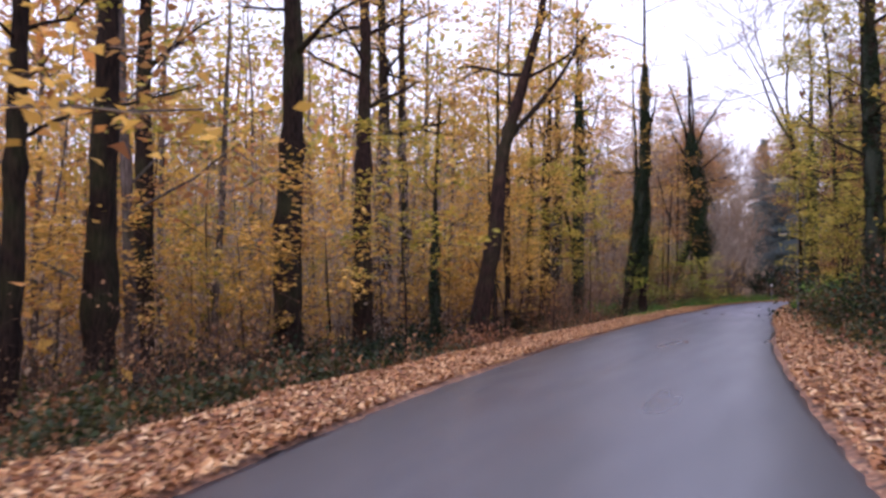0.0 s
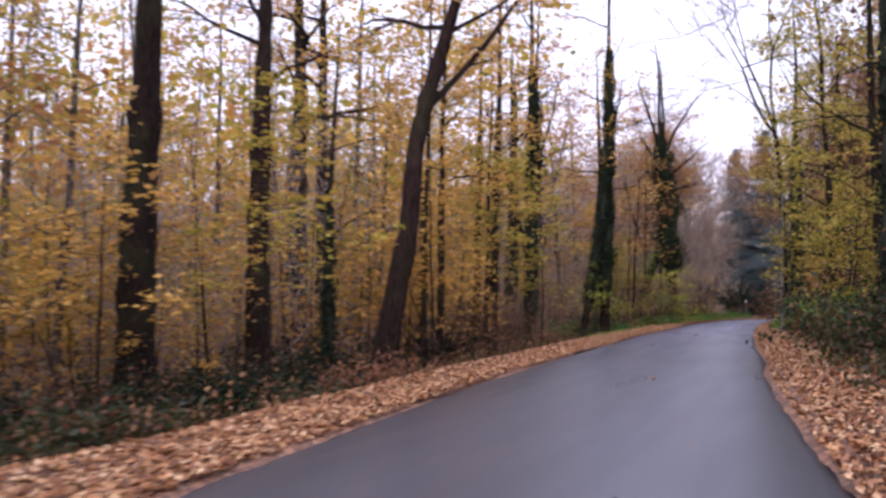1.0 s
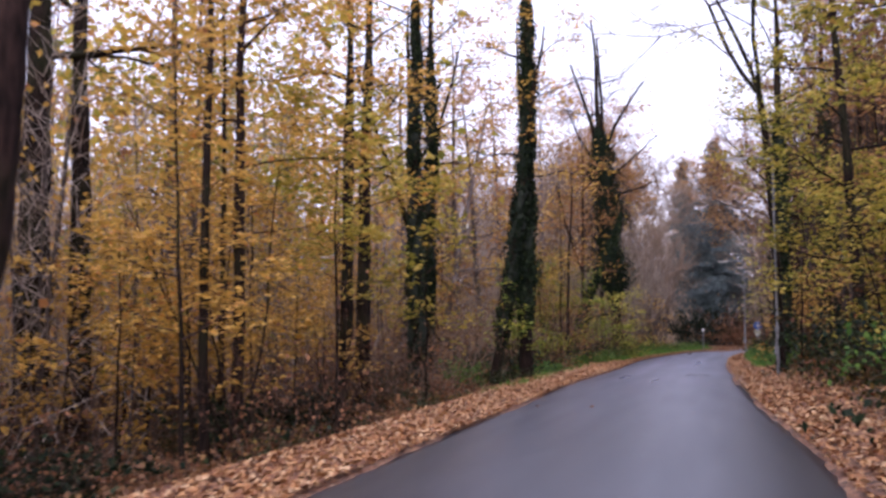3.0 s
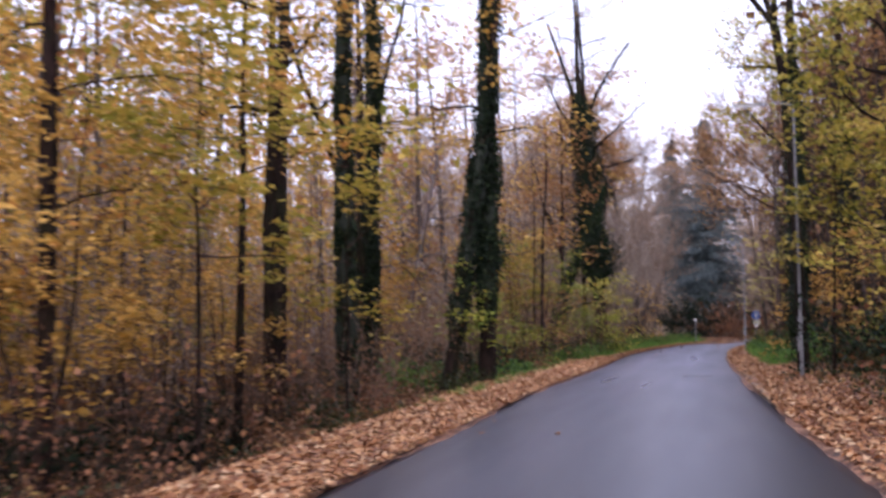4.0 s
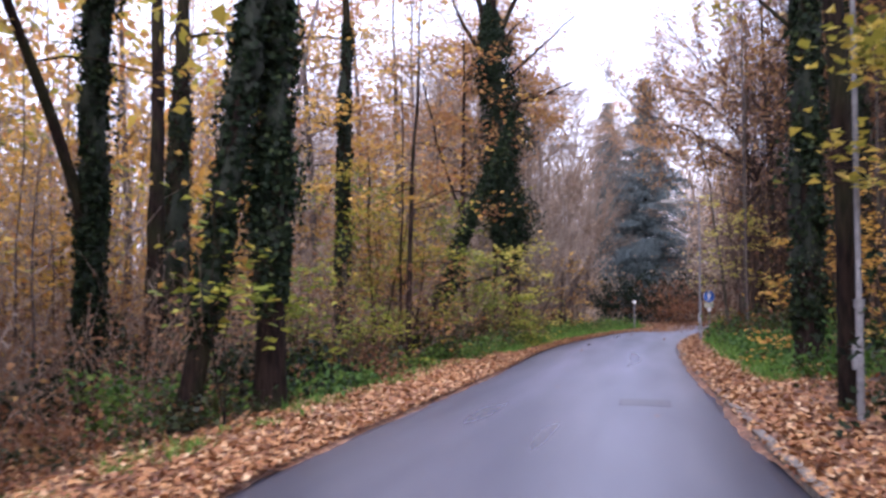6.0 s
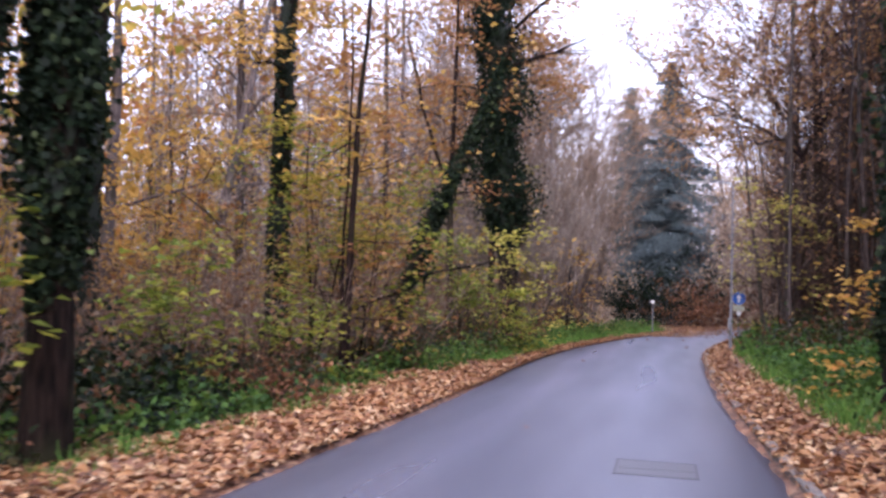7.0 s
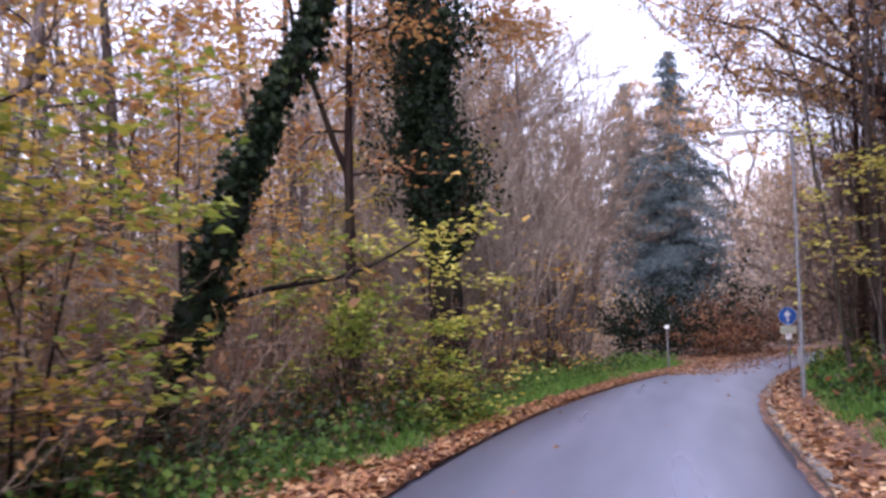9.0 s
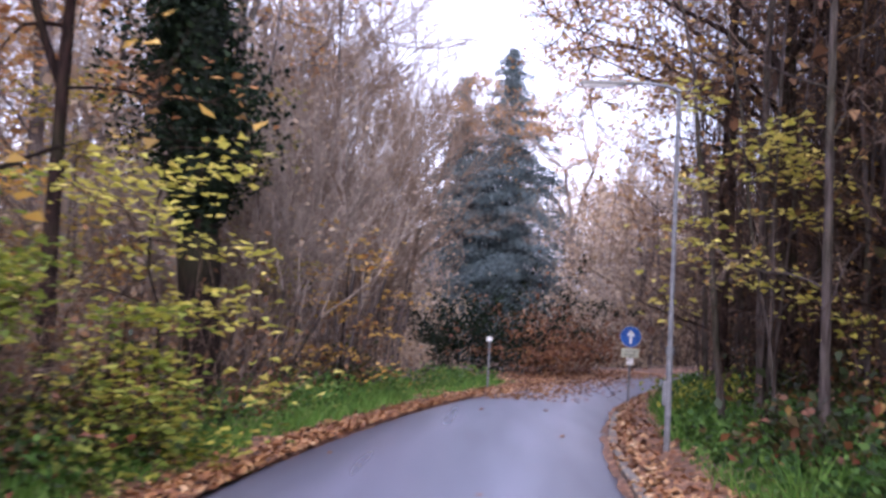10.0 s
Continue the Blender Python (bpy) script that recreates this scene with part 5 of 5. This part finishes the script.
litter("leaf_litter", "broad patch of fallen orange leaves beside the road", EDGE_L, 1, 5000, 55, 69, lambda r, n: r.uniform(0.0, 1.7, n), 507, 0.14)


litter("leaf_litter", "brown leaves drifted against the kerb", EDGE_R, -1, 4500, 44, 92, lambda r, n: np.abs(r.normal(0.05, 0.2, n)) + 0.02, 508, 0.11)


def crown_height(f):
    """The height of the cambered road at a share of its width."""
    return float(np.interp(f, [0, 0.04, 0.15, 0.3, 0.5, 0.7, 0.85, 0.96, 1], [-0.03, 0.0, 0.02, 0.035, 0.045, 0.035, 0.02, 0.0, -0.03]))


def road_leaves():
    """Single leaves lying flat on the asphalt."""
    rng = np.random.default_rng(511)
    for x, y in zip(rng.uniform(-0.5, 30, 400), rng.uniform(4, 86, 400)):
        el, er = float(beyond(np.array([x]), np.array([y]), EDGE_L, 1)[0]), float(beyond(np.array([x]), np.array([y]), EDGE_R, -1)[0])
        if el < -0.2 and er < -0.2 and rng.uniform() < 0.4:
            g = Geo()
            g.leaves(np.zeros((1, 3)), 0.11, rng, 0.93, 0.75)
            ob = piece("fallen_leaf", g, LITTER)
            ob.location = (x, y, crown_height(el / (el + er)) + 0.012)
            tagged(ob, "single fallen leaf lying on the asphalt", "leaf", "leaves on the road")


road_leaves()


def grass(name, label, line, side, n, y0, y1, lo, hi, seed, tall=0.22):
    rng = np.random.default_rng(seed)
    tufts = n // 14
    p, w = along(line, tufts, rng, y0, y1)
    d = rng.uniform(lo, hi, tufts)
    q = np.repeat(p + w * (side * d)[:, None], 14, 0) + rng.normal(0, 0.07, (tufts * 14, 2))
    z = height(q[:, 0], q[:, 1]) - 0.01
    m = len(q)
    h = tall * rng.uniform(0.4, 1.2, (m, 1)) * np.repeat(rng.uniform(0.5, 1.3, (tufts, 1)), 14, 0) * (0.75 + 0.55 * np.sin(q[:, :1] * 2.1 + 1.7 * np.sin(q[:, 1:] * 1.3)) * np.sin(q[:, 1:] * 1.9))
    a = rng.uniform(0, 6.28, m)
    side_v = np.stack([np.cos(a), np.sin(a), 0 * a], 1) * 0.011
    lean = np.c_[rng.normal(0, 0.45, (m, 2)), np.ones(m)] * h
    b = np.c_[q, z]
    v = np.stack([b - side_v, b + side_v, b + lean + side_v * 0.3 - [0, 0, 0.0], b + lean - side_v * 0.3], 1).reshape(-1, 3)
    g = Geo()
    g.add(v, np.arange(4 * m).reshape(-1, 4))
    return tagged(piece(name, g, GRASS), label, "grass", kind="stuff")


grass("grass", "green grass strip along the road", EDGE_L, 1, 11000, 68, 92, 0.55, 1.6, 521, 0.24)
grass("grass", "lush green grass on the bank behind the kerb", EDGE_R, -1, 34000, 56, 92, 0.85, 3.6, 522, 0.27)
grass("grass", "thin grass along the verge", EDGE_L, 1, 2500, 46, 64, 1.1, 1.8, 523, 0.16)


def herbs(name, label, line, side, n, y0, y1, lo, hi, seed, leaf, tall=0.3):
    """Low broad-leaved plants in clumps."""
    rng = np.random.default_rng(seed)
    k = n // 20
    p, w = along(line, k, rng, y0, y1)
    q = np.repeat(p + w * (side * rng.uniform(lo, hi, k))[:, None], 20, 0) + rng.normal(0, 0.13, (k * 20, 2))
    z = height(q[:, 0], q[:, 1]) + np.repeat(rng.uniform(0.05, tall, k), 20) * rng.uniform(0.2, 1.2, k * 20)
    g = Geo()
    g.leaves(np.c_[q, z], 0.10, rng, 0.5, 0.7)
    return tagged(piece(name, g, leaf), label, "herbs", kind="stuff")


herbs("herbs", "low green weeds in the grass verge", EDGE_L, 1, 9500, 65, 92, 0.9, 2.3, 524, HERB, 0.5)
herbs("herbs", "nettles and weeds behind the leaf-strewn verge", EDGE_L, 1, 2600, 55, 67, 1.6, 2.9, 528, HERB, 0.4)
herbs("herbs", "low green weeds on the bank behind the kerb", EDGE_R, -1, 34000, 56, 92, 1.05, 4.8, 525, HERB, 0.5)
herbs("herbs", "dark low plants under the trees", EDGE_L, 1, 2200, 5, 60, 2.0, 5.0, 526, LEAF_BRAMBLE)
herbs("herbs", "withered brown plants under the trees", EDGE_L, 1, 4500, 5, 62, 1.8, 6.0, 529, LEAF_BROWN, 0.6)
herbs("herbs", "dark low plants on the leafy bank", EDGE_R, -1, 9000, 5, 60, 1.2, 4.0, 527, LEAF_BRAMBLE)


# ---------- kerb ----------
def kerb():
    root = tagged(new("kerb"), "low weathered concrete kerb along the road's edge", "kerb", kind="structure")
    bm = bmesh.new()
    bmesh.ops.create_cube(bm, size=1)
    bmesh.ops.scale(bm, vec=(0.12, 0.985, 0.24), verts=bm.verts)
    bmesh.ops.bevel(bm, geom=bm.edges[:], offset=0.012, segments=1, affect="EDGES")
    me = bpy.data.meshes.new("kerb_stone")
    bm.to_mesh(me)
    bm.free()
    me.materials.append(CONCRETE)
    line = offset(EDGE_R, -0.07)
    s = np.r_[0, np.cumsum(np.hypot(*np.diff(line, axis=0).T))]
    rng = np.random.default_rng(531)
    t = s[np.argmax(line[:, 1] > 46)]
    end = s[np.argmax(line[:, 1] > 95)]
    while t < end:
        a = [np.interp(t, s, line[:, k]) for k in (0, 1)]
        b = [np.interp(t + 1.0, s, line[:, k]) for k in (0, 1)]
        ob = new("kerb_stone", me)
        ob.parent = root
        yaw = math.degrees(math.atan2(-(b[0] - a[0]), b[1] - a[1]))
        mid = ((a[0] + b[0]) / 2, (a[1] + b[1]) / 2)
        ob.matrix_basis = pose(mid[0], mid[1], -0.045 + 0.016 * max(0, mid[1] - 90) + rng.normal(0, 0.006), rng.normal(0, 0.4), rng.normal(0, 1.2), yaw + rng.normal(0, 0.5))
        t += 1.0


kerb()


# ---------- street lamps and the sign ----------
def rod(bm, pts, r, sides=12, r2=None):
    """A capped round bar along points."""
    r2 = r if r2 is None else r2
    g = Geo()
    g.tube(np.array(pts, dtype=float), np.linspace(r, r2, len(pts)), sides)
    vs = [bm.verts.new(v) for v in g.v[0]]
    for q in g.f[0]:
        bm.faces.new([vs[i] for i in q])
    bm.faces.new(vs[:sides])
    bm.faces.new(vs[-sides:])
    bmesh.ops.recalc_face_normals(bm, faces=bm.faces[:])


def box(bm, size, centre, bevel=0.0):
    r = bmesh.ops.create_cube(bm, size=1)
    bmesh.ops.scale(bm, vec=size, verts=r["verts"])
    bmesh.ops.translate(bm, vec=centre, verts=r["verts"])
    if bevel:
        es = {e for v in r["verts"] for e in v.link_edges}
        bmesh.ops.bevel(bm, geom=list(es), offset=bevel, segments=2, affect="EDGES")


def street_lamp(x, y, tall, arm_yaw, label):
    """A pole with a long flat luminaire held out over the road."""
    root = plant("street_lamp", x, y, label, "street lamp", "street lamps along the road")
    root.rotation_euler = (0, 0, radians(arm_yaw))
    bm = bmesh.new()
    rod(bm, [(0, 0, -0.3), (0, 0, 1.3)], 0.043)
    part("pole_base", bm, STEEL, root)
    bm = bmesh.new()
    rod(bm, [(0, 0, 1.3), (0, 0, tall)], 0.034, 12, 0.026)
    part("pole", bm, STEEL, root)
    bm = bmesh.new()
    rod(bm, [(0, 0, 1.26), (0, 0, 1.36)], 0.06)
    part("collar", bm, STEEL, root)
    bm = bmesh.new()
    box(bm, (0.05, 0.09, 0.32), (0.055, 0, 0.75), 0.006)
    part("service_door", bm, STEEL, root)
    bm = bmesh.new()
    rod(bm, [(0, 0, tall - 0.05), (0.03, 0, tall + 0.05), (0.14, 0, tall + 0.09), (0.40, 0, tall + 0.13), (0.80, 0, tall + 0.12)], 0.022, 10)
    part("arm", bm, STEEL, root)
    bm = bmesh.new()
    box(bm, (0.62, 0.15, 0.06), (1.02, 0, tall + 0.12), 0.026)
    head = part("luminaire", bm, LAMP_GREY, root, "long flat grey lamp head")
    bm = bmesh.new()
    box(bm, (0.46, 0.12, 0.05), (1.06, 0, tall + 0.085), 0.02)
    part("cover", bm, LAMP_GLASS, head)
    bm = bmesh.new()
    box(bm, (0.10, 0.08, 0.05), (0.76, 0, tall + 0.15), 0.012)
    part("clamp", bm, LAMP_GREY, head)
    return root


street_lamp(17.35, 50.3, 6.1, 160, "grey steel street lamp beside the leafy verge")
street_lamp(25.85, 74.8, 4.75, 155, "grey steel street lamp on the grass bank")
street_lamp(40.0, 92.0, 4.6, 150, "grey steel street lamp beyond the bend")


def road_sign(x, y, yaw):
    root = plant("road_sign", x, y, "round blue one-way sign with two small plates on a steel post", "traffic sign")
    root.rotation_euler = (0, 0, radians(yaw))
    top = 1.86
    bm = bmesh.new()
    rod(bm, [(0, 0, -0.3), (0, 0, top)], 0.03)
    part("post", bm, STEEL, root)
    bm = bmesh.new()
    rod(bm, [(0, 0, top), (0, 0, top + 0.015)], 0.034)
    part("cap", bm, STEEL, root)
    bm = bmesh.new()
    rod(bm, [(0, -0.045, 1.56), (0, -0.033, 1.56)], 0.255, 40)
    disc = part("disc", bm, SIGN_BLUE, root, "round blue sign face")
    bm = bmesh.new()
    a = np.linspace(0, 2 * np.pi, 49)
    for r0, r1 in ((0.243, 0.252),):
        vs = [(bm.verts.new((r0 * math.cos(t), -0.0475, 1.56 + r0 * math.sin(t))), bm.verts.new((r1 * math.cos(t), -0.0475, 1.56 + r1 * math.sin(t)))) for t in a[:-1]]
        for i in range(48):
            p, q = vs[i], vs[(i + 1) % 48]
            bm.faces.new((p[0], p[1], q[1], q[0]))
    part("rim", bm, SIGN_WHITE, disc)
    bm = bmesh.new()
    outline = [(-0.028, -0.17), (0.028, -0.17), (0.028, 0.04), (0.085, -0.015), (0.085, 0.055), (0.0, 0.165), (-0.085, 0.055), (-0.085, -0.015), (-0.028, 0.04)]
    f = bm.faces.new([bm.verts.new((px, -0.0475, 1.56 + pz)) for px, pz in outline])
    e = bmesh.ops.extrude_face_region(bm, geom=[f])
    bmesh.ops.translate(bm, vec=(0, -0.003, 0), verts=[v for v in e["geom"] if isinstance(v, bmesh.types.BMVert)])
    bmesh.ops.recalc_face_normals(bm, faces=bm.faces[:])
    part("arrow", bm, SIGN_WHITE, disc, "white upward arrow")
    for z, w, h, mat, lab in ((1.17, 0.42, 0.22, SIGN_YELLOW, "pale yellow-green plate with unreadable lines"), (0.97, 0.17, 0.15, SIGN_WHITE, "small white plate")):
        bm = bmesh.new()
        box(bm, (w, 0.008, h), (0, -0.04, z), 0.003)
        plate = part("plate", bm, mat, root, lab)
        for k in range(2 if w > 0.3 else 1):
            bm = bmesh.new()
            box(bm, (w * 0.7, 0.002, h * 0.1), (0, -0.0465, z + (0.5 - k) * h * 0.4), 0)
            part("bar", bm, STEEL, plate)
    for z in (1.42, 1.70, 1.17):
        bm = bmesh.new()
        box(bm, (0.09, 0.05, 0.025), (0, -0.01, z), 0.004)
        part("bracket", bm, STEEL, root)
    return root


road_sign(30.7, 85.3, -22)


def marker_post(x, y):
    """A slim post with a small white plate."""
    root = plant("marker_post", x, y, "slim grey marker post with a small white plate", "post")
    bm = bmesh.new()
    rod(bm, [(0, 0, -0.3), (0, 0, 1.45)], 0.028)
    part("post", bm, STEEL, root)
    bm = bmesh.new()
    box(bm, (0.16, 0.01, 0.12), (-0.02, -0.035, 1.36), 0.004)
    part("plate", bm, SIGN_WHITE, root, "small white plate")
    return root


marker_post(28.65, 89.5)


def road_patch(x, y, w, l, yaw, label):
    """A mended piece of road with a thin tarred joint round it."""
    el, er = (float(beyond(np.array([x]), np.array([y]), e, s)[0]) for e, s in ((EDGE_L, 1), (EDGE_R, -1)))
    f, wide = el / (el + er), -(el + er)
    z = crown_height(f)
    fall = math.degrees(math.atan((crown_height(f - w / 2 / wide) - crown_height(f + w / 2 / wide)) / w))
    root = tagged(new("asphalt_patch"), label, "road patch", kind="structure")
    root.matrix_basis = pose(x, y, z, 0, fall, yaw)
    bm = bmesh.new()
    box(bm, (w, l, 0.03), (0, 0, -0.011), 0.003)
    part("slab", bm, PATCH, root)
    for cx, cy, a, b in ((0, l / 2, w + 0.03, 0.03), (0, -l / 2, w + 0.03, 0.03), (w / 2, 0, 0.03, l - 0.03), (-w / 2, 0, 0.03, l - 0.03), (0, -l * 0.08, w - 0.03, 0.02)):
        bm = bmesh.new()
        box(bm, (a, b, 0.03), (cx, cy, -0.009), 0.002)
        part("joint", bm, TAR, root)


road_patch(16.5, 54.75, 0.72, 0.85, -20, "mended patch in the asphalt with dark joints")
